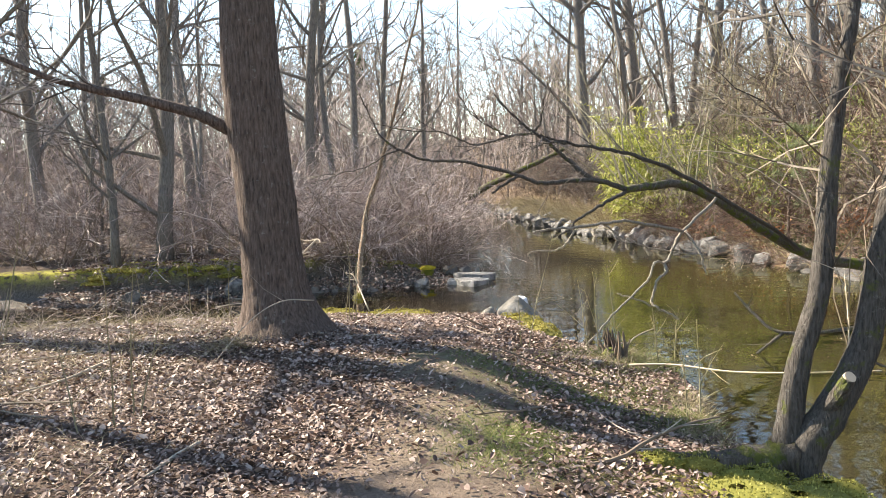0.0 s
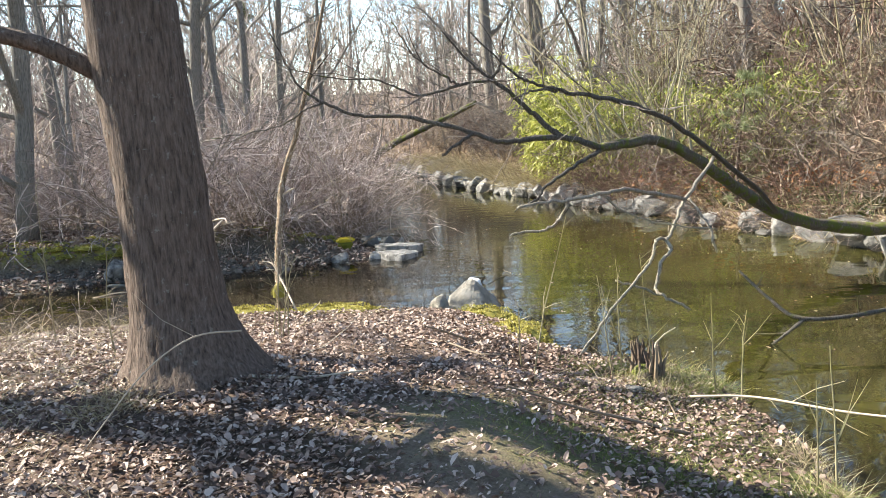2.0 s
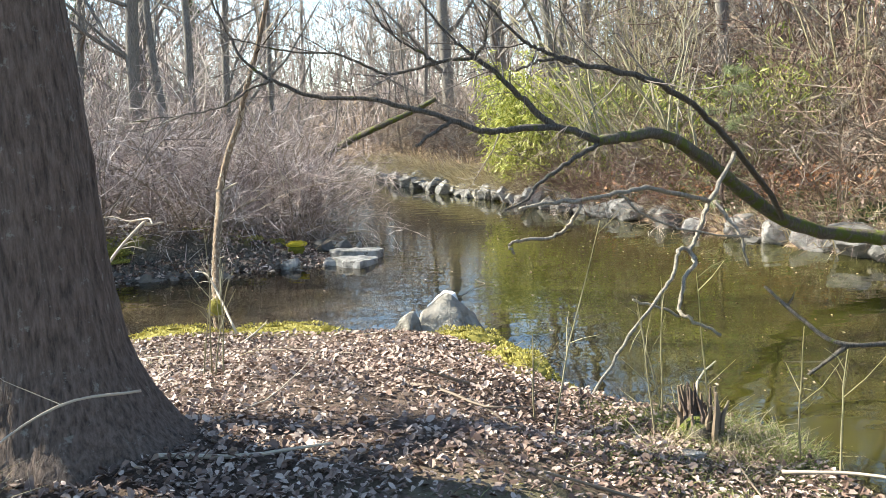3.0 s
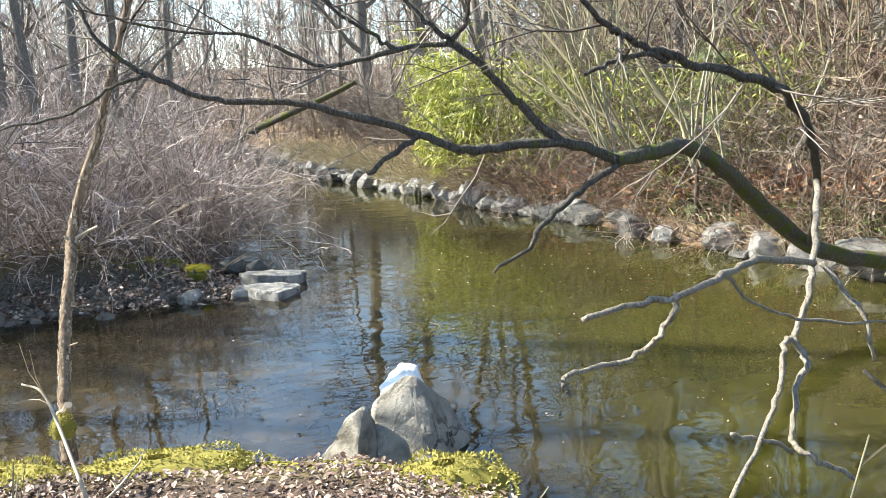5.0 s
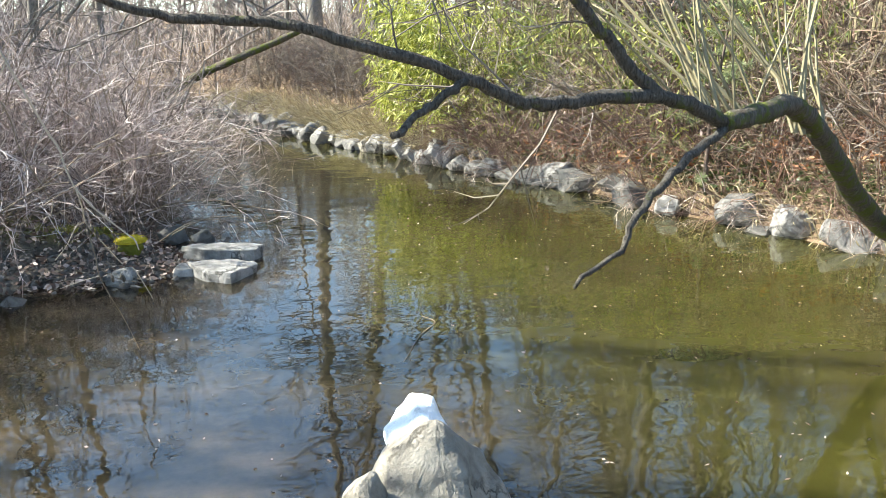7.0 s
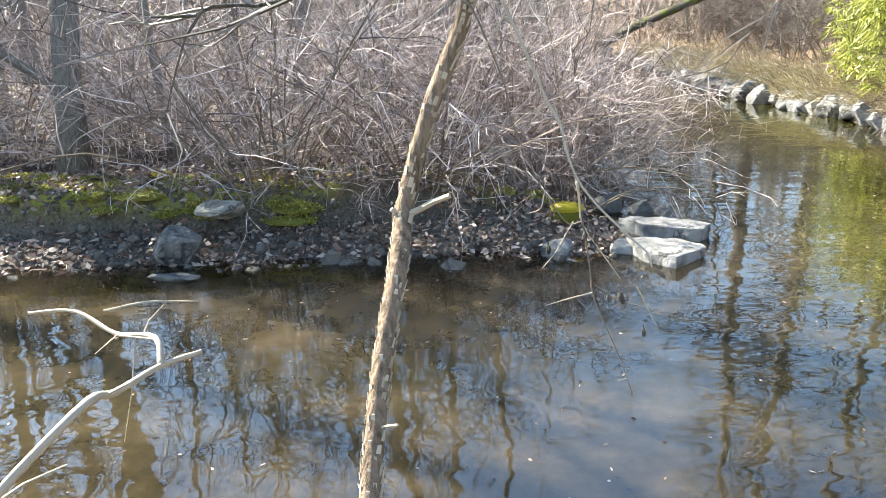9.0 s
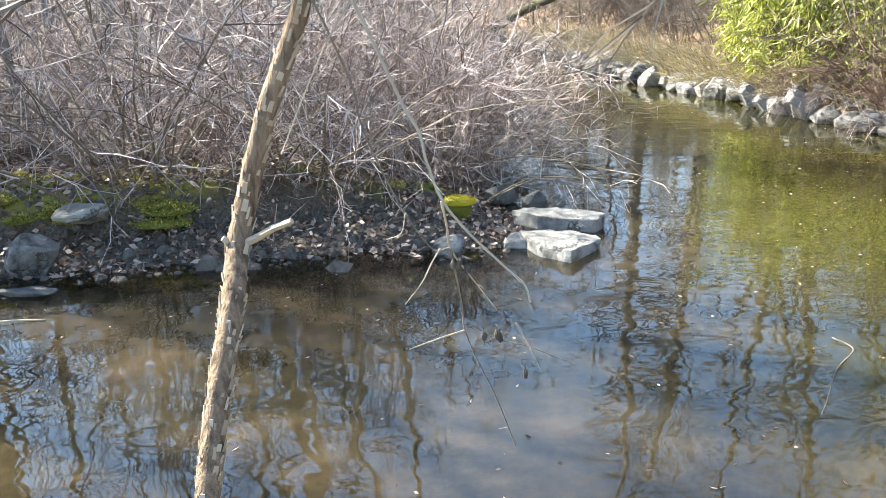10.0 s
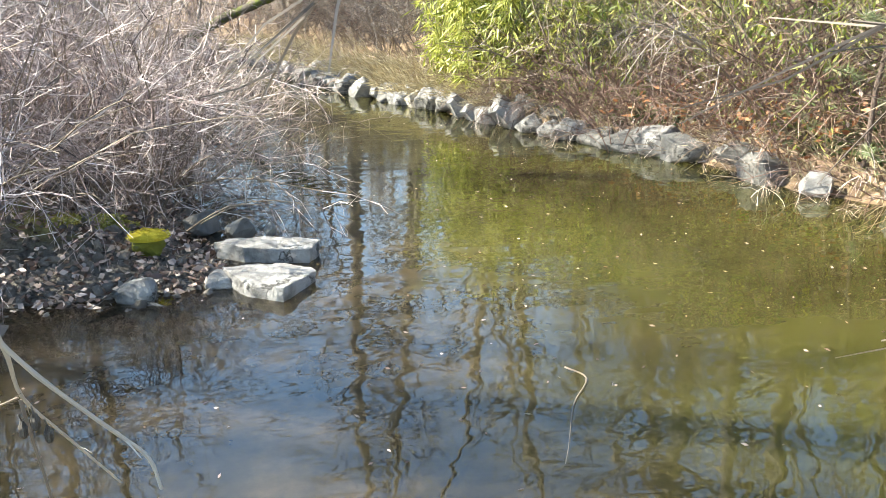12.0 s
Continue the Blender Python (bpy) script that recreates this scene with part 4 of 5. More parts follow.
# the boulder's own sunlit top, added as a separate white piece
sunlit_cap = boulder("white_rock", "sunlit top of the boulder, its glare coloured white", (
    (1.45, 10.62, 0.43), (1.56, 10.60, 0.40), (1.36, 10.56, 0.385), (1.25, 10.46, 0.31), (1.60, 10.42, 0.30), (1.26, 10.28, 0.24), (1.40, 10.12, 0.43), (1.55, 10.16, 0.33), (1.27, 10.12, 0.31), (1.45, 10.78, 0.3), (1.56, 10.74, 0.28), (1.3, 10.7, 0.15), (1.6, 10.6, 0.1), (1.27, 10.3, 0.05), (1.58, 10.3, 0.05)), M_ROCK_SUNLIT, 36, 0.06)
sunlit_cap.location.x -= 0.03


def slab(label, top, z, thick, seed):
    """A flat stone with a broken outline."""
    p = np.asarray(top, float)
    mid = p.mean(0)
    r = np.random.default_rng(seed)
    up = np.column_stack([p - mid, z + r.normal(0, 0.012, len(p))])
    dn = np.column_stack([(p - mid) * 0.96, np.full(len(p), z - thick)])
    ob = new("flat_rock", rock_mesh("flat_rock", (0.6, 0.6, 0.3), M_ROCK_SLAB, seed, 5, 0.04, 0, np.vstack([up, dn])))
    ob.location = (*mid, 0)
    return tagged(ob, label, "rock")


slab("flat pale grey slab lying at the shore", ((0.12, 15.42), (0.40, 15.42), (0.70, 15.34), (0.84, 15.20), (0.56, 14.76), (0.30, 14.95), (0.19, 15.16)), 0.11, 0.3, 23)
slab("flat pale grey slab behind the other slab", ((0.05, 16.06), (0.30, 15.84), (0.62, 15.70), (0.84, 15.66), (0.95, 15.92), (0.60, 16.14), (0.28, 16.16)), 0.13, 0.3, 24)
rock("rock", "grey rock beside the shore slab", (0.28, 0.36, 0.36), (0.08, 15.30, 0.0), (0, 0, 10), M_ROCK_SLAB, 37, 14, 0.04)
rock("rock", "dark grey rock behind the slabs", (0.34, 0.3, 0.34), (0.28, 16.5, 0.1), (0, 0, 20), M_ROCK_DARK, 25)
rock("rock", "small pale rock on the upper slab", (0.14, 0.14, 0.16), (0.55, 16.35, 0.14), (0, 0, 50), M_ROCK, 26)
rock("rock", "rounded grey rock at the waterline", (0.40, 0.36, 0.34), (-0.50, 15.13, 0.05), (0, 0, 10), M_ROCK, 27, 22, 0.09)
rock("mossy_rock", "small rock topped with bright yellow moss", (0.34, 0.26, 0.24), (-0.46, 15.95, 0.18), (0, 0, 10), M_ROCK_MOSS, 28, 20, 0.09)
clump((-0.46, 15.93, 0.26), (0.17, 0.12, 0.06), 900, M_MOSS_YELLOW, "moss_cushion", "bright yellow moss on a shore rock", 12, 0.02)
rock("rock", "dark wet rock at the shore", (0.5, 0.4, 0.3), (-0.05, 16.9, 0.08), (0, 0, 30), M_ROCK_DARK, 29)
rock("bank_boulder", "pale grey boulder at the foot of the mossy bank", (0.58, 0.5, 0.5), (-4.12, 14.62, 0.17), (0, 8, 15), M_ROCK, 30, 18, 0.06)
rock("bank_slab", "pale slab set in the mossy bank", (0.75, 0.5, 0.34), (-3.85, 15.15, 0.40), (-8, 4, 10), M_ROCK_PALE, 31, 18, 0.05, 0.5)
rock("rock", "submerged dark slab beside the bank boulder", (0.6, 0.4, 0.16), (-3.9, 14.15, 0.0), (0, 0, -10), M_ROCK_DARK, 32, 16, 0.06, 0.5)
rock("stone", "flat pale stone on the leaf litter beside the stump", (0.22, 0.13, 0.07), (2.05, 5.78, z_at(2.05, 5.78) + 0.02), (0, 0, 12), M_ROCK, 33, 16, 0.08, 0.5)
rock("stone", "dark stone half under the bank", (0.5, 0.4, 0.35), (-6.0, 14.2, 0.1), (0, 0, 30), M_ROCK_DARK, 34)

# the row of stones along the far bank
r9 = np.random.default_rng(40)
row_meshes = [rock_mesh("bank_stone", (0.95, 0.7, 0.62), m, 50 + i, 15 + 2 * (i % 3), 0.045) for i, m in enumerate([M_ROCK, M_ROCK_DARK, M_ROCK_DARK, M_ROCK, M_ROCK_DARK, M_ROCK_DARK, M_ROCK_PALE, M_ROCK])]
edge = curve([(*p, 0) for p in RIGHT[3:20]], 40)[:, :2]
acc = 0.0
goal = 0.0
stone_spots = []
for a, b in zip(edge[:-1], edge[1:]):
    seg = math.hypot(*(b - a))
    while acc + seg > goal:
        t = (goal - acc) / seg
        d = (b - a) / seg
        stone_spots.append((*(a + (b - a) * t), math.degrees(math.atan2(d[1], d[0])), d))
        goal += r9.uniform(0.46, 0.74)
    acc += seg
stone_labels = ("angular grey stone set along the creek edge", "pale angular stone set along the creek edge", "dark angular stone set along the creek edge")
for i, (x, y, a, d) in enumerate(stone_spots):
    k = int(r9.integers(8))
    if 13.6 < y < 18.1:
        continue
    ob = new("bank_stone", row_meshes[k])
    s = r9.uniform(0.7, 1.25)
    inn = r9.uniform(0.0, 0.25)
    ob.matrix_basis = Matrix.Translation((x - d[1] * inn, y + d[0] * inn, 0.09 * s + r9.uniform(-0.08, 0.09))) @ Euler((radians(r9.uniform(-20, 20)), radians(r9.uniform(-18, 18)), radians(a + r9.uniform(-35, 35)))).to_matrix().to_4x4() @ Matrix.Scale(s, 4)
    tagged(ob, stone_labels[(0, 2, 2, 0, 2, 2, 1, 0)[k]], "rock", "stones along the far bank")

for i, (x, y, a, d) in enumerate(stone_spots):
    if y < 19 or r9.uniform() < 0.6:
        continue
    k, s, inn = int(r9.integers(8)), r9.uniform(0.5, 0.9), r9.uniform(0.3, 0.5)
    ob = new("bank_stone", row_meshes[k])
    ob.matrix_basis = Matrix.Translation((x - d[1] * inn, y + d[0] * inn, 0.26 + r9.uniform(-0.05, 0.08))) @ Euler((radians(r9.uniform(-25, 25)), radians(r9.uniform(-25, 25)), radians(r9.uniform(0, 360)))).to_matrix().to_4x4() @ Matrix.Scale(s, 4)
    tagged(ob, stone_labels[(0, 2, 2, 0, 2, 2, 1, 0)[k]], "rock", "stones along the far bank")
for lab, size, at, turn, mat, seed in (
        ("large grey angular stone at the foot of the leaning tree", (0.85, 0.7, 0.75), (7.02, 15.75, 0.12), (10, 5, 20), M_ROCK, 71), ("rounded pale brown stone at the foot of the leaning tree", (0.75, 0.65, 0.7), (7.2, 14.95, 0.1), (0, 12, 40), M_ROCK_SLAB, 72),
        ("grey stone sloping into the water", (0.95, 0.8, 0.6), (7.4, 14.15, 0.08), (12, 10, 10), M_ROCK, 73), ("small rounded tan stone at the waterline", (0.5, 0.45, 0.42), (6.45, 16.6, 0.1), (0, 0, 20), M_ROCK_SLAB, 74),
        ("dark wedge-shaped stone at the waterline", (0.95, 0.7, 0.6), (6.35, 17.45, 0.1), (10, 15, 60), M_ROCK_DARK, 75), ("flat dark stone in the water", (0.7, 0.4, 0.2), (6.95, 15.2, 0.0), (0, 0, 50), M_ROCK_DARK, 76)):
    rock("bank_stone", lab, size, at, turn, mat, seed, 17, 0.05, 0, "stones along the far bank")

# gravel and stones of the little beach
gb = Bag()
r9 = np.random.default_rng(41)
bm = bmesh.new()
bmesh.ops.create_icosphere(bm, subdivisions=1, radius=0.5)
pv = np.array([v.co[:] for v in bm.verts])
pf = np.array([[v.index for v in f.verts] for f in bm.faces])
bm.free()
X, Y = r9.uniform(-7, 0.6, 9000), r9.uniform(13.6, 18.5, 9000)
D = inland(LEFT, X, Y)
ok = (D > -0.5) & (D < 1.3)
X, Y = X[ok][:2600], Y[ok][:2600]
Z = height(X, Y)
for x, y, z in zip(X, Y, Z):
    s = r9.lognormal(-2.75, 0.45)
    m = np.array(Euler(r9.uniform(0, 6, 3)).to_matrix())
    gb.add((pv * (1, r9.uniform(0.6, 1), r9.uniform(0.4, 0.8)) * r9.uniform(0.8, 1.2, pv.shape)) @ m.T * s + (x, y, z), pf)
tagged(part("beach_gravel", gb, M_PEBBLE), "dark wet gravel and pebbles along the shore", "gravel", kind="stuff")

fl = Bag()
r9 = np.random.default_rng(43)
x, y = r9.uniform(-5, 7, 1500), r9.uniform(8, 24, 1500)
wet = np.maximum(np.maximum(inland(NEAR, x, y), inland(LEFT, x, y)), inland(RIGHT, x, y)) < -0.1
x, y = x[wet], y[wet]
c = np.stack([x, y, np.full(len(x), 0.004)], 1)
a = r9.uniform(0, 6.28, len(x))
rng = r9
fl.blades(c, c + np.stack([np.cos(a), np.sin(a), 0.05 + 0 * a], 1) * r9.uniform(0.015, 0.05, (len(x), 1)), 0.014)
tagged(part("floating_debris", fl, M_LITTER), "small fallen leaves and bits floating on the water", "leaves", kind="stuff")

# ---- thickets ----
pink = [shrub_thing("bare_shrub", "dense bare shrub of arching pinkish-grey twigs", "shrub", 22, 2.6, 3.0, 0.075, M_TWIG_BROWN, M_TWIG_PINK, 70 + i, 10, 0.0115, "left bank thicket", tw=0.64, wild=0.17, spread=0.9) for i in range(4)]
r9 = np.random.default_rng(80)
spots = []
for rowd, step in ((1.75, 1.0), (3.1, 1.25), (4.8, 1.7)):
    x = -0.9 if rowd < 2 else -1.6
    while x > (-3.9 if rowd < 2 else -15):
        base = np.interp(x, [-15, -9, -5.5, -3.4, -1.2, 0], [13.4, 13.6, 14.0, 14.5, 15.0, 15.2])
        spots.append((x + r9.normal(0, 0.2), base + rowd + r9.normal(0, 0.25) + (0.9 if x > -1.7 else 0)))
        x -= step * r9.uniform(0.8, 1.2)
for y in np.arange(18.2, 33, 1.5):
    ex = np.interp(y, [17, 18.4, 20.2, 26, 34], [0, -0.4, -1.0, -1.5, -1.2])
    spots += [(ex - 0.75 + r9.normal(0, 0.15), y), (ex - 2.4, y + r9.normal(0, 0.4))]
spots += [(-0.75, 17.7), (-0.55, 18.6), (-0.9, 19.6)]
strew(pink, spots, 81, (0.75, 1.15), 0, 9)
low = [shrub_thing("bramble", "low arching bramble canes hanging over the shore", "shrub", 12, 1.3, 1.9, 0.16, M_TWIG_BROWN, M_TWIG_PINK, 90 + i, 5, 0.007, "left bank thicket") for i in range(2)]
strew(low, [(x, np.interp(x, [-9, -5.5, -3.4, -1.2, 0], [13.6, 14.0, 14.5, 15.0, 15.2]) + 1.35 + (0.5 if x > -2 else 0)) for x in (-3.2, -2.7, -2.2, -1.6, -1.0, -0.6)] + [(-0.35, 18.2), (-0.6, 19.3), (-0.95, 20.6), (-1.1, 22)], 92, (0.8, 1.2))
for x, y, s in ((-2.7, 4.4, 0.5), (-3.3, 5.8, 0.6), (-2.4, 6.8, 0.5), (-4.2, 7.4, 0.7), (-3.6, 3.6, 0.5), (-2.0, 8.2, 0.45), (-3.0, 7.6, 0.7), (-4.6, 6.4, 0.8), (-2.9, 8.6, 0.7), (-4.2, 8.4, 0.8), (-5.2, 8.0, 0.8), (-1.9, 7.4, 0.5), (-3.7, 6.5, 0.6), (-2.6, 5.6, 0.5)):
    ob = place(copy_thing(low[0], Matrix()), x, y, x * 200, s)
    tagged(ob, "low tangle of dry bramble canes on the near bank", group="near bank brambles")

brown = [shrub_thing("tangled_shrub", "tangled bare brown shrub on the far bank", "shrub", 16, 2.6, 2.4, 0.06, M_TWIG_BROWN, (M_TWIG_BROWN, M_TWIG_RED, M_TWIG_GREY)[i], 100 + i, 10, 0.013, "far bank thicket", tw=0.6, wild=0.2, spread=0.95) for i in range(3)]
red = [shrub_thing("red_stemmed_shrub", "drooping bare shrub with reddish stems", "shrub", 18, 2.0, 2.2, 0.14, M_TWIG_RED, M_TWIG_RED, 110 + i, 5, 0.009, "far bank thicket", lean=(-0.15, -0.1)) for i in range(2)]
tan = [shrub_thing("tall_shoots", "tall straight olive-tan bare shoots", "shrub", 22, 4.6, 1.8, 0.01, M_TWIG_TAN, M_TWIG_TAN, 120 + i, 5, 0.019, "far bank thicket", wild=0.09) for i in range(2)]


def along_right(y, d):
    p = np.array([q for q in RIGHT if -10 < q[1] < 50])[::-1]
    return float(np.interp(y, p[:, 1], p[:, 0])) + d


spots = []
for d, step in ((1.0, 1.05), (2.3, 1.4), (4.0, 1.8), (6.0, 2.0), (8.5, 2.4), (11.5, 3.0)):
    y = 3.0
    while y < (22.5 if d < 5 else 30):
        spots.append((along_right(y, d) + r9.normal(0, 0.25), y + r9.normal(0, 0.2)))
        y += step * r9.uniform(0.8, 1.25)
strew(brown, spots[:40], 82, (0.75, 1.2), 0, 12)
for x, y in spots[40:]:
    place(copy_thing(brown[int(r9.integers(3))], Matrix()), x, y, r9.uniform(0, 360), r9.uniform(1.2, 2.0), 0, (r9.uniform(-10, 10), r9.uniform(-10, 10)))
for y in np.arange(25.5, 46, 1.5):
    for d in (2.5, 5.2):
        place(copy_thing(brown[int(r9.integers(3))], Matrix()), along_right(y, d + r9.normal(0, 0.4)), y + r9.normal(0, 0.4), r9.uniform(0, 360), r9.uniform(0.7, 1.2))
for y in np.arange(24, 45, 0.8):
    place(copy_thing(low[int(r9.integers(2))], Matrix()), along_right(y, 1.3 + r9.normal(0, 0.3)), y, r9.uniform(0, 360), r9.uniform(0.5, 0.9))
for y in np.arange(10.5, 24, 0.6):
    ob = place(copy_thing(low[int(r9.integers(2))], Matrix()), along_right(y, 0.45 + r9.normal(0, 0.15)), y + r9.normal(0, 0.2), r9.uniform(0, 360), r9.uniform(0.6, 1.0))
    tagged(ob, "bramble canes drooping over the stones of the far bank", group="far bank thicket")
strew(red, [(along_right(y, 0.75), y) for y in (17.4, 18.2, 19.0, 19.9, 20.8, 21.6)] + [(along_right(y, 2.4), y) for y in (15.5, 18, 20.5)], 83, (0.7, 1.15))
for y in np.arange(14.0, 24.4, 0.42):
    ob = place(copy_thing(red[int(r9.integers(2))], Matrix()), along_right(y, 0.65 + r9.normal(0, 0.2)), y, r9.uniform(0, 360), r9.uniform(0.5, 0.85), 0.05, (r9.uniform(-12, 12), r9.uniform(-30, -8)))
    tagged(ob, "thin reddish canes hanging over the stones")
strew(tan, [(along_right(y, d), y) for y, d in ((16.6, 3.4), (22.2, 2.6))], 84, (0.8, 1.2))

# ---- bamboo ----


def bamboo_thing(seed, tall, canes, leaves, mat=M_BAMBOO):
    global rng
    rng = np.random.default_rng(seed)
    lf = Bag()
    ob = thing("bamboo", "bright yellow-green leafy bamboo clump on the far bank", "bamboo", group="bamboo clumps")
    for _ in range(canes):
        cn = Bag()
        a, q = rng.uniform(0, 6.28), rng.uniform(0, 0.6)
        ln = wander((np.cos(a) * q, np.sin(a) * q, -0.1), (np.cos(a) * 0.25 * q, np.sin(a) * 0.25 * q, 1), tall * rng.uniform(0.7, 1.1), 9, 0.05, 0.012)
        cn.tube(ln, np.linspace(0.013, 0.004, 10), 5)
        part("cane", cn, M_BAMBOO_CANE, ob)
        for _ in range(leaves // 7):
            i = int(rng.integers(1, 10))
            sp = wander(ln[i], off((rng.normal(), rng.normal(), 0.3), 0.3), rng.uniform(0.2, 0.6), 4, 0.12, 0.12)
            p = np.repeat(sp[1:], 2, 0)[:7] + rng.normal(0, 0.02, (7, 3))
            d = (sp[-1] - sp[0]) * 0.25 + rng.normal(0, 0.075, (7, 3)) + (0, 0, -0.09)
            lf.blades(p, p + d * rng.uniform(0.7, 1.5, (7, 1)), 0.034)
    tagged(part("foliage", lf, mat, ob), kind="stuff")
    return ob


sparse = bamboo_thing(139, 2.8, 9, 60, M_GRASS)
place(sparse, along_right(22.9, 2.6), 22.9)
bam = [bamboo_thing(130 + i, 3.4, 16, 200) for i in range(3)]
spots = [(along_right(y, d), y) for y, d in ((23.5, 0.75), (24.2, 0.7), (24.9, 0.75), (25.5, 1.1), (24.3, 1.7), (23.4, 1.7))]
strew(bam, spots, 85, (0.6, 1.05), 0, 12)
for y, d, s in ((22.6, 1.3, 0.6), (20.4, 1.7, 0.45)):
    place(copy_thing(bam[int(y) % 3], Matrix()), along_right(y, d), y, y * 50, s)
for y, d, s in ((19.6, 1.6, 0.8), (18.0, 2.0, 0.7), (21.0, 1.6, 0.8), (20.3, 1.9, 1.0), (22.0, 1.5, 0.9), (17.0, 2.2, 0.8), (18.8, 2.6, 1.1)):
    ob = place(copy_thing(sparse, Matrix()), along_right(y, d), y, y * 70, s)

# thin bamboo-like leaves among the twigs near the stones
rng = np.random.default_rng(140)
for n, mat, lab in ((6500, M_GRASS, "sparse narrow green leaves among the bare stems"), (5000, M_BAMBOO, "pale yellow-green bamboo leaves hanging over the stones")):
    gl = Bag()
    yy = rng.uniform(16.0, 24.0, n)
    xx = np.array([along_right(y, 0) for y in yy]) + rng.uniform(0.3, 2.6, n)
    keep = ripple(xx, yy, 2.1, 29) > -0.1
    xx, yy = xx[keep], yy[keep]
    p = np.stack([xx, yy, height(xx, yy) + rng.uniform(0.25, 2.3, len(xx))], 1)
    gl.blades(p, p + rng.normal(0, 1, (len(xx), 3)) * (0.09, 0.09, 0.05) + (0, 0, -0.10), 0.032)
    tagged(part("hanging_leaves", gl, mat), lab, "leaves", kind="stuff")

# ---- ivy, rusty leaves, dry grass ----
iv = Bag()
n = 22000
yy = rng.uniform(4, 23, n)
dd = rng.uniform(0.45, 3.2, n)
xx = np.array([along_right(y, 0) for y in yy]) + dd
keep = ripple(xx, yy, 1.6, 21) > -0.15
xx, yy = xx[keep], yy[keep]
p = np.stack([xx, yy, height(xx, yy) + rng.uniform(0.02, 0.22, len(xx))], 1)
iv.blades(p, p + rng.normal(0, 1, (len(xx), 3)) * (0.07, 0.07, 0.03), 0.07)
tagged(part("ivy", iv, M_EVERGREEN), "low dark green ivy over the far bank", "ivy", kind="stuff")
ru = Bag()
n = 6000
yy = rng.uniform(9, 22, n)
xx = np.array([along_right(y, 0) for y in yy]) + rng.uniform(0.3, 2.8, n)
keep = ripple(xx, yy, 1.9, 23) > 0.05
xx, yy = xx[keep], yy[keep]
p = np.stack([xx, yy, height(xx, yy) + rng.uniform(0.03, 0.6, len(xx))], 1)
ru.blades(p, p + rng.normal(0, 1, (len(xx), 3)) * (0.08, 0.08, 0.05), 0.06)
tagged(part("dead_leaves", ru, M_RUST), "rusty dead leaves and fern fronds on the far bank", "leaves", kind="stuff")
bt = Bag()
n = 26000
yy = rng.uniform(6, 26, n)
dd = rng.uniform(0.5, 9, n)
xx = np.array([along_right(y, 0) for y in yy]) + dd
keep = ripple(xx, yy, 1.3, 27) > -0.35
xx, yy, dd = xx[keep], yy[keep], dd[keep]
p = np.stack([xx, yy, height(xx, yy) + rng.uniform(0.0, 1.0, len(xx)) ** 1.3 * (1.2 + 0.28 * dd)], 1)
bt.blades(p, p + rng.normal(0, 1, (len(xx), 3)) * (0.055, 0.055, 0.05), 0.045)
tagged(part("withered_leaves", bt, M_LITTER), "withered brown leaves clinging in the far thicket", "leaves", kind="stuff")
dg = Bag()
n = 9000
yy = 23 + 20 * rng.uniform(0, 1, n) ** 1.2
xx = np.array([along_right(y, 0) for y in yy]) + 0.2 + rng.exponential(0.45, n)
p = np.stack([xx, yy, height(xx, yy) - 0.02], 1)
tip = p + np.stack([rng.normal(-0.22, 0.16, n), rng.normal(-0.05, 0.16, n), rng.uniform(0.15, 0.5, n)], 1)
dg.blades(p, tip, 0.02, np.array((0, 0, 0.12)))
tagged(part("dry_grass", dg, M_DRYGRASS), "pale dry grass hanging over the stone edging", "grass", kind="stuff")
dg = Bag()
n = 3500
yy = rng.uniform(9, 23.5, n)
xx = np.array([along_right(y, 0) for y in yy]) + rng.uniform(0.15, 2.0, n)
p = np.stack([xx, yy, height(xx, yy)], 1)
dg.blades(p, p + np.stack([rng.normal(-0.22, 0.15, n), rng.normal(-0.05, 0.2, n), rng.uniform(-0.1, 0.35, n)], 1), 0.02, np.array((0, 0, 0.1)))
tagged(part("dry_grass", dg, M_DRYGRASS), "dry grass and stalks drooping over the stones", "grass", kind="stuff")

# ---- pine at the creek edge ----
pn = thing("pine_sapling", "small pale green pine at the stony creek edge", "tree")
rng = np.random.default_rng(150)
pl = wander((0, 0, -0.1), (-0.1, -0.05, 1), 2.6, 8, 0.05)
pb = Bag()
pb.tube(pl, np.linspace(0.04, 0.01, 9), 8)
part("trunk", pb, M_BARK, pn, smooth=True)
nd = Bag()
for _ in range(26):
    pb = Bag()
    i = int(rng.integers(1, 9))
    a = rng.uniform(0, 6.28)
    b = wander(pl[i], (np.cos(a), np.sin(a), 0.25), rng.uniform(0.5, 1.0) * (1.2 - i / 10), 5, 0.12)
    pb.tube(b, np.linspace(0.01, 0.004, 6), 4)
    part("branch", pb, M_BARK, pn)
    for c in b[2:]:
        u = rng.normal(0, 1, (45, 3))
        u /= np.linalg.norm(u, axis=1)[:, None]
        nd.blades(np.repeat(c[None], 45, 0), c + u * 0.11, 0.006)
tagged(part("needle_mass", nd, M_NEEDLE, pn), kind="stuff")
place(pn, 7.0, 16.5, 0, 1.0)

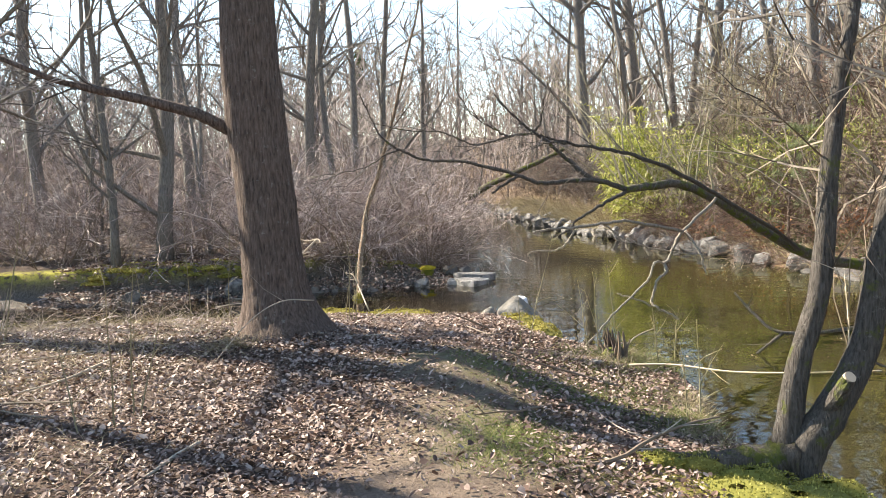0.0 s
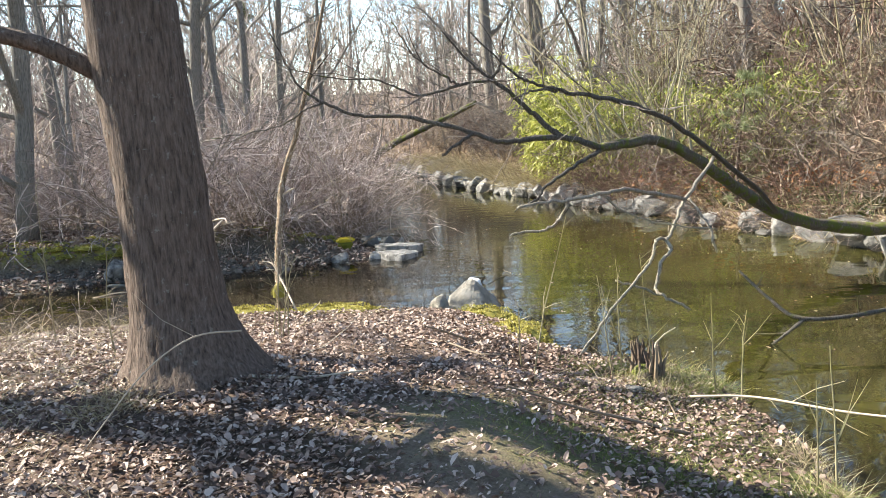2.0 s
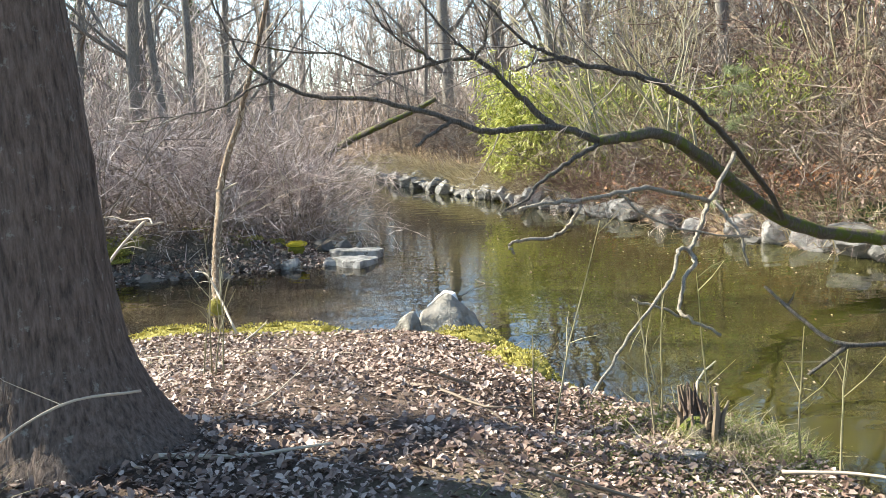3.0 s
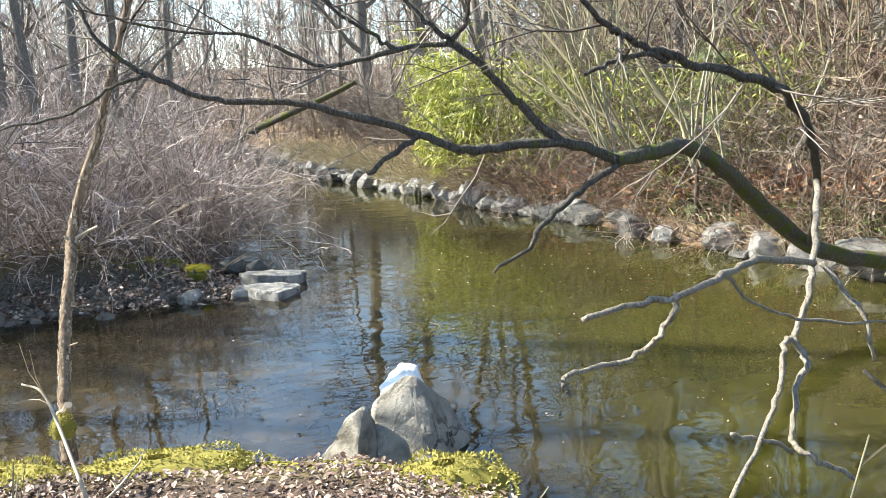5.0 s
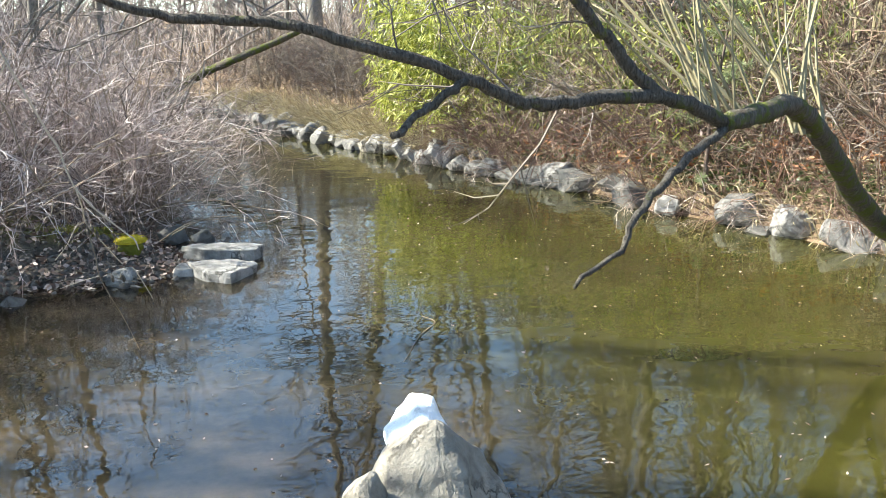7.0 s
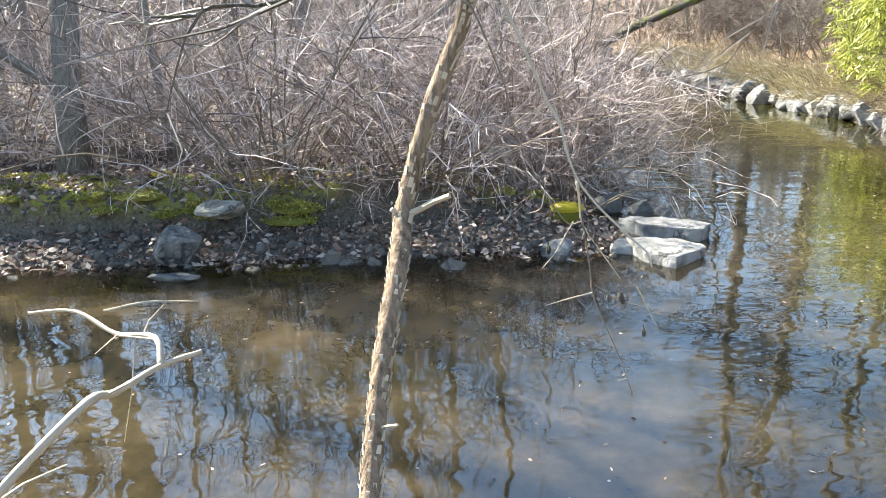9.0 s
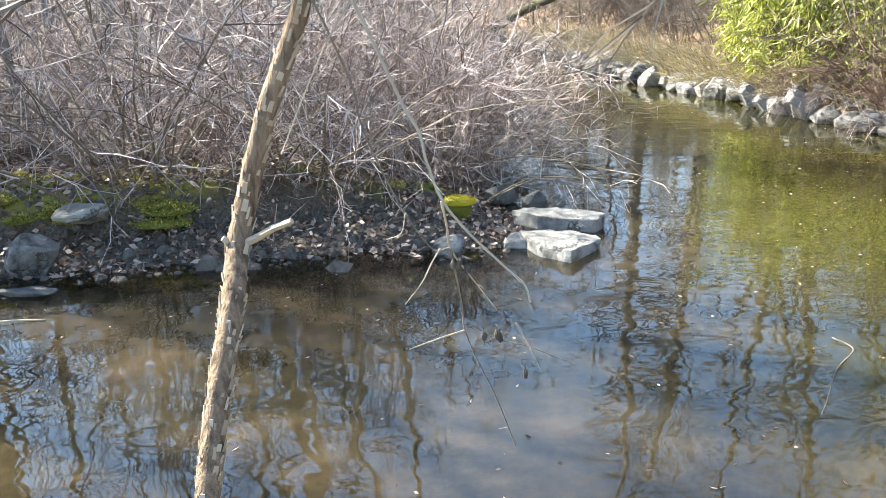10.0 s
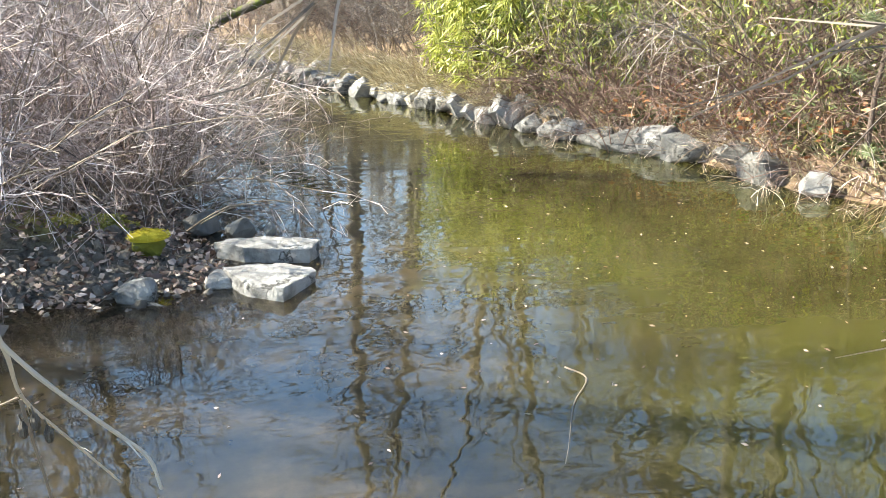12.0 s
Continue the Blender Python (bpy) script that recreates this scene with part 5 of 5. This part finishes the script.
# ---- woods ----
woods = [bare_tree("bare_tree", "tall bare grey-brown woodland tree", 13 + 2 * (i % 3), 0.11 + 0.03 * (i % 3), 160 + i, M_FARBARK_HAZY, M_TWIG_GREY, 15, (rng.uniform(-0.1, 0.1), rng.uniform(-0.1, 0.1)), 0.12, 2, "woodland trees") for i in range(5)]
spots = [(-7.0, 15.6), (-6.2, 16.2), (-4.6, 22.5), (-3.7, 22.8), (-9.6, 15.0), (-11.5, 17.5)]
while len(spots) < 36:
    x, y = r9.uniform(-40, 40), r9.uniform(22, 75)
    d = max(inland(LEFT, np.array([x]), np.array([y]))[0], inland(RIGHT, np.array([x]), np.array([y]))[0])
    if d > 1.8 and (x > 3 or y > 46) and min((x - a) ** 2 + (y - b) ** 2 for a, b in spots) > 6 and abs(x - 2) < 10 + y * 0.6:
        spots.append((x, y))
spots += [(-3.0, 26.0), (-6.5, 24.5), (-8.0, 29.0), (-4.8, 31.0), (-13.5, 27.0), (-2.6, 37.0), (9.5, 22.0), (11.0, 20.5), (12.5, 15.5), (9.6, 25.5), (7.6, 32.0), (6.4, 36.0)]
# the unseen pair at x -5.9 stands where the path's shadow bands lead back
spots += [(12.0, 9.5), (13, 13), (11, 17.5), (14.5, 20), (12, 24), (9, 29), (16, 28), (13, 4), (-6, -8), (-5.9, 7.15), (-5.9, 5.4), (-5, -14), (3.0, -12), (12, -6), (-16, -4)]
strew(woods, spots, 86, (0.8, 1.3), 0, 3)
tall_kinds = [bare_tree("tall_tree", "tall bare woodland tree with a dense twiggy crown", 24, 0.30, 165 + i, M_FARBARK_HAZY, M_TWIG_GREY, 40, (0.03, 0.0), 0.15, 2, "tall woodland trees", 0.26) for i in range(2)]
strew(tall_kinds, [(4.9, 41.5), (-9.0, 41.0), (-13.5, 36.0), (10.5, 38.5), (15.5, 37.0), (18.5, 31.0), (13.2, 29.0), (-17.0, 30.0), (8.2, 44.0), (-20.0, 22.0), (17.0, 22.0)], 88, (0.85, 1.15), 0, 3)
slim = [bare_tree("slim_tree", "slim leaning bare tree of the thicket", 6.5, 0.06, 170 + i, M_FARBARK_HAZY, M_TWIG_PINK, 12, (0.12, 0.05), 0.15, 2, "slim trees", 0.3) for i in range(3)]
spots = []
while len(spots) < 26:
    x, y = r9.uniform(-14, 22), r9.uniform(17, 52)
    d = max(inland(LEFT, np.array([x]), np.array([y]))[0], inland(RIGHT, np.array([x]), np.array([y]))[0])
    if d > 1.6 and (x > 2 or y > 42):
        spots.append((x, y))
spots += [(float(p), float(q)) for p, q in np.random.default_rng(9).uniform((-26, 44), (6, 62), (26, 2))]
spots += [(-5.6, 17.5), (-8.0, 17.0), (-9.2, 19.0), (-6.8, 20.5)]
# unseen trees left of the path, added to dapple the near ground with shadow
spots += [(-6.4, 8.6), (-7.6, 6.6), (-8.4, 9.0)]
strew(slim, spots, 87, (0.7, 1.3), 0, 12)

# the woods beyond, as one mass of stems and twigs
fw = Bag()
rng = np.random.default_rng(180)
for _ in range(640):
    a, d = rng.uniform(-1.0, 1.0), rng.uniform(62, 150)
    x, y = math.sin(a) * d, math.cos(a) * d + 5
    tall = rng.uniform(9, 19)
    z = z_at(x, y) - 0.3
    line = wander((x, y, z), (rng.normal(0, 0.16), 0, 1), tall, 5, 0.07)
    fw.tube(line, np.linspace(rng.uniform(0.07, 0.2), 0.03, 6), 4)
    for _ in range(26):
        i = rng.integers(1, 6)
        b = wander(line[i], (rng.normal(), rng.normal(), 0.8), rng.uniform(1.5, 4), 3, 0.2)
        fw.tube(b, (0.05, 0.035, 0.025, 0.012), 3)
tagged(part("far_woods", fw, M_FARBARK_HAZY), "bare grey-brown woodland in the distance", "woods", kind="stuff")
fu = Bag()
for _ in range(5000):
    a, d = rng.uniform(-1.0, 1.0), rng.uniform(48, 120)
    x, y = math.sin(a) * d, math.cos(a) * d + 5
    b = wander((x, y, 0.3 + 7 * float(rise(np.hypot(x, y - 10), 58, 135))), (rng.normal(0, 0.3), rng.normal(0, 0.3), 1), rng.uniform(2, 8), 3, 0.14)
    fu.tube(b, (0.035, 0.03, 0.02, 0.01), 3)
for _ in range(13000):
    a, d = rng.uniform(-0.85, 0.85), rng.uniform(44, 78)
    x, y = math.sin(a) * d, math.cos(a) * d + 5
    b = wander((x, y, rng.uniform(0.4, 10.5)), (rng.normal(0, 0.6), rng.normal(0, 0.6), 0.8), rng.uniform(1.0, 3.2), 2, 0.2)
    fu.tube(b, (0.026, 0.019, 0.010), 3)
for _ in range(4500):
    x, y = rng.uniform(-32, -3), rng.uniform(31, 52)
    b = wander((x, y, rng.uniform(0.4, 6.5)), (rng.normal(0, 0.6), rng.normal(0, 0.6), 0.8), rng.uniform(0.8, 2.6), 2, 0.2)
    fu.tube(b, (0.022, 0.016, 0.008), 3)
tagged(part("far_underwood", fu, M_TWIG_HAZE), "bare pinkish underwood in the distance", "shrubs", kind="stuff")
ev = Bag()
for _ in range(16):
    a, d = rng.uniform(-0.7, 0.7), rng.uniform(100, 150)
    x, y, tall = math.sin(a) * d, math.cos(a) * d, rng.uniform(9, 20)
    n = 420
    t = rng.uniform(0.05, 1, n)
    w = (1 - t) * tall * 0.17
    an = rng.uniform(0, 6.28, n)
    p = np.stack([x + np.cos(an) * w * rng.uniform(0.3, 1, n), y + np.sin(an) * w * rng.uniform(0.3, 1, n), 0.6 + t * tall], 1)
    ev.blades(p, p + rng.normal(0, 0.5, (n, 3)) + (0, 0, -0.5), 0.7)
tagged(part("far_conifers", ev, M_EVERGREEN), "dark green conifers far behind the bare woods", "woods", kind="stuff")

# ---- the bank underfoot: litter, grass, sticks ----


def litter(name, n, box, label, seed, sizes=(0.006, 0.023), bare=0.8):
    r = np.random.default_rng(seed)
    x, y = r.uniform(box[0], box[1], n), r.uniform(box[2], box[3], n)
    keep = inland(NEAR, x, y) > 0.12
    thin = np.clip(1 - bare * path_at(x, y) - 0.55 * moss_at(x, y) - 0.4 * grass_at(x, y), 0.06, 1)
    patch = np.clip(0.75 + 0.5 * ripple(x, y, 2.2, 31), 0.15, 1)
    keep &= r.uniform(0, 1, n) < thin * patch
    x, y = x[keep], y[keep]
    k = len(x)
    a = r.uniform(0, 6.28, k)
    ln, tl_ = r.uniform(*sizes, k), r.normal(0, 0.35, k)
    d = np.stack([np.cos(a), np.sin(a), tl_], 1) * ln[:, None]
    sd_ = np.stack([-np.sin(a), np.cos(a), r.normal(0, 0.45, k)], 1) * (ln * r.uniform(0.3, 0.75, k))[:, None]
    up = np.stack([0 * a, 0 * a, ln * r.uniform(-0.1, 0.5, k)], 1)
    c = np.stack([x, y, height(x, y) + r.uniform(0.004, 0.03, k)], 1)
    v = np.stack([c - d, c - d * 0.35 + sd_ + up, c + d * 0.45 + sd_ * 0.8 + up, c + d, c + d * 0.45 - sd_ * 0.8 + up, c - d * 0.35 - sd_ + up], 1).reshape(-1, 3)
    i = np.arange(k)[:, None] * 6
    bag = Bag()
    bag.add(v, np.concatenate([i + [0, 1, 2, 3], i + [0, 3, 4, 5]]))
    return tagged(part(name, bag, M_LITTER), label, "leaves", kind="stuff")


litter("leaf_litter", 190000, (-5, 3.4, 0.8, 9.6), "dry brown and beige fallen leaves over the bank", 190)
litter("leaf_litter", 26000, (-9, 3.4, -5, 1.0), "dry fallen leaves at the start of the path", 191)
litter("leaf_crumbs", 36000, (-1.5, 3.0, 1.6, 8.5), "crumbled leaf bits and fine debris on the path", 193, (0.004, 0.012), 0.25)
r9 = np.random.default_rng(192)
x, y = r9.uniform(-8, 0.6, 16000), r9.uniform(13.6, 19, 16000)
d = inland(LEFT, x, y)
keep = (d > 0.08) & (d < 3)
x, y = x[keep], y[keep]
c = np.stack([x, y, height(x, y) + r9.uniform(0.01, 0.05, len(x))], 1)
bl = Bag()
rng = r9
bl.blades(c, c + r9.normal(0, 1, (len(x), 3)) * (0.05, 0.05, 0.02), 0.05)
tagged(part("leaf_litter", bl, M_LITTER), "dull fallen leaves on the opposite shore", "leaves", kind="stuff")


def tufts(name, label, mat, spots, blades, length, seed, out=0.5, width=0.008):
    global rng
    rng = np.random.default_rng(seed)
    bag = Bag()
    for x, y, s in spots:
        p = np.stack([x + rng.normal(0, s, blades), y + rng.normal(0, s, blades)], 1)
        b = np.column_stack([p, height(p[:, 0], p[:, 1]) - 0.01])
        ln = length * rng.uniform(0.4, 1.2, blades)[:, None]
        d = np.column_stack([rng.normal(0, out, (blades, 2)), np.ones(blades)])
        bag.blades(b, b + d * ln, width, np.array((0, 0, length * 0.15)))
    return tagged(part(name, bag, mat), label, "grass", kind="stuff")


tufts("grass", "short green grass tuft beside the path", M_GRASS, [(1.35, 3.0, 0.16), (1.55, 3.3, 0.18), (1.3, 2.6, 0.14), (1.6, 2.7, 0.2), (1.9, 4.4, 0.2), (1.4, 4.5, 0.25)], 900, 0.035, 200, 0.8, 0.003)
tufts("grass", "grass tuft hanging over the bank edge", M_GRASS, [(2.45, 6.15, 0.12), (2.6, 5.9, 0.12), (2.25, 6.3, 0.1), (2.55, 4.2, 0.1)], 700, 0.075, 201, 1.0, 0.003)
tufts("grass", "mossy short grass about the stump", M_GRASS, [(2.1, 5.95, 0.14), (2.35, 5.85, 0.14), (1.95, 6.3, 0.12), (2.1, 5.4, 0.2), (1.75, 5.6, 0.2), (2.3, 5.0, 0.2), (2.1, 4.4, 0.25)], 900, 0.04, 204, 0.9, 0.003)
tufts("dry_grass", "dry bent grass along the bank edge", M_DRYGRASS, [(2.6, 5.95, 0.14), (2.65, 4.3, 0.12), (2.6, 3.9, 0.12), (2.7, 4.7, 0.1), (2.35, 6.25, 0.14), (-0.75, 4.85, 0.1), (-1.6, 5.2, 0.4), (2.2, 5.9, 0.2)], 300, 0.10, 202, 1.0, 0.0028)
tufts("dry_grass", "matted dry grass and stalks on the bank", M_DRYGRASS, [(float(a), float(b), 0.5) for a, b in np.random.default_rng(5).uniform((-4.5, 2.0), (-0.7, 8.6), (34, 2))], 150, 0.11, 203, 1.3, 0.003)

# the splintered stump
stump = thing("stump", "small splintered brown stump on the bank edge", "stump")
rng = np.random.default_rng(210)
gz = z_at(2.25, 6.15)
stp = Bag()
stp.tube([(2.25, 6.15, gz - 0.06), (2.25, 6.15, gz + 0.03), (2.26, 6.15, gz + 0.10), (2.26, 6.15, gz + 0.13)], (0.13, 0.10, 0.08, 0.05), 14, 0.16)
part("base", stp, M_BARK_MOSS, stump, smooth=True)
for _ in range(26):
    a, q = rng.uniform(0, 6.28), rng.uniform(0.02, 0.12)
    x, y = 2.25 + math.cos(a) * q, 6.15 + math.sin(a) * q
    h = rng.uniform(0.12, 0.30)
    stp = Bag()
    stp.tube([(x, y, gz), (x + 0.01, y, gz + h * 0.6), (x + rng.normal(0, 0.02), y, gz + h)], (0.018, 0.013, 0.006), 5)
    part("splinter", stp, M_TWIG_BROWN if q > 0.07 else M_BARK, stump)

# upright dead stalks
stalk_spots = [(1.5, 6.1, 1.1), (2.15, 6.35, 0.7), (2.05, 6.2, 0.75), (2.3, 6.1, 0.9), (2.2, 6.5, 0.65), (1.45, 6.3, 0.5), (-0.24, 6.94, 0.6), (-0.2, 6.98, 0.7), (-0.3, 6.9, 0.5), (-0.27, 6.97, 0.9), (-0.8, 3.1, 0.9), (-0.7, 3.2, 0.7), (-0.95, 3.0, 0.6), (-0.78, 3.3, 0.9),
               (-2.2, 4.0, 1.3), (-2.6, 4.6, 1.1), (-1.7, 3.4, 0.8), (-3.0, 5.5, 1.5), (2.62, 4.35, 0.7), (2.55, 4.4, 0.6), (2.68, 5.6, 0.6), (2.6, 5.8, 0.75), (-1.3, 6.5, 1.0), (-2.0, 7.2, 1.3), (-2.7, 7.6, 1.2)]
for x, y, h in stalk_spots:
    b = Bag()
    ln = wander((x, y, z_at(x, y) - 0.03), (rng.normal(0, 0.12), rng.normal(0, 0.1), 1), h, 7, 0.05)
    b.tube(ln, np.linspace(0.006, 0.002, 8), 5)
    sprays(b, ln, 0.006, 4, 0.3, 0, 0.15, 0, 0, 0.5, 0.3)
    tagged(part("dead_stalk", b, M_TWIG_TAN), "thin upright dead stalk standing on the bank", "stalk", "dead stalks")

# sticks lying about
for i in range(80):
    x, y = rng.uniform(-4.5, 2.4) if i < 46 else rng.uniform(-4.5, -0.8), rng.uniform(1.2, 8.8)
    if inland(NEAR, np.array([x]), np.array([y]))[0] < 0.4 or (path_at(x, y) > 0.4):
        continue
    a, ln = rng.uniform(0, 6.28), rng.uniform(0.3, 1.3)
    n = 7
    w = wander((0, 0, 0), (math.cos(a), math.sin(a), 0), ln, n, 0.12)
    px, py = w[:, 0] + x, w[:, 1] + y
    rr = rng.uniform(0.004, 0.014)
    b = Bag()
    line = np.stack([px, py, np.maximum(height(px, py), z_at(x, y) - 0.05) + rr + np.linspace(0.0, rng.uniform(0, 0.12), n + 1)], 1)
    b.tube(line, np.linspace(rr, rr * 0.4, n + 1), 6)
    if rng.uniform() < 0.5:
        sprays(b, line, rr, 3, ln * 0.3, 0, 0.15, 0, 0, 0.5)
    tagged(part("stick", b, M_DEADWOOD if i % 3 else M_TWIG_BROWN), "dry fallen stick lying on the leaf litter", "stick", "fallen sticks")
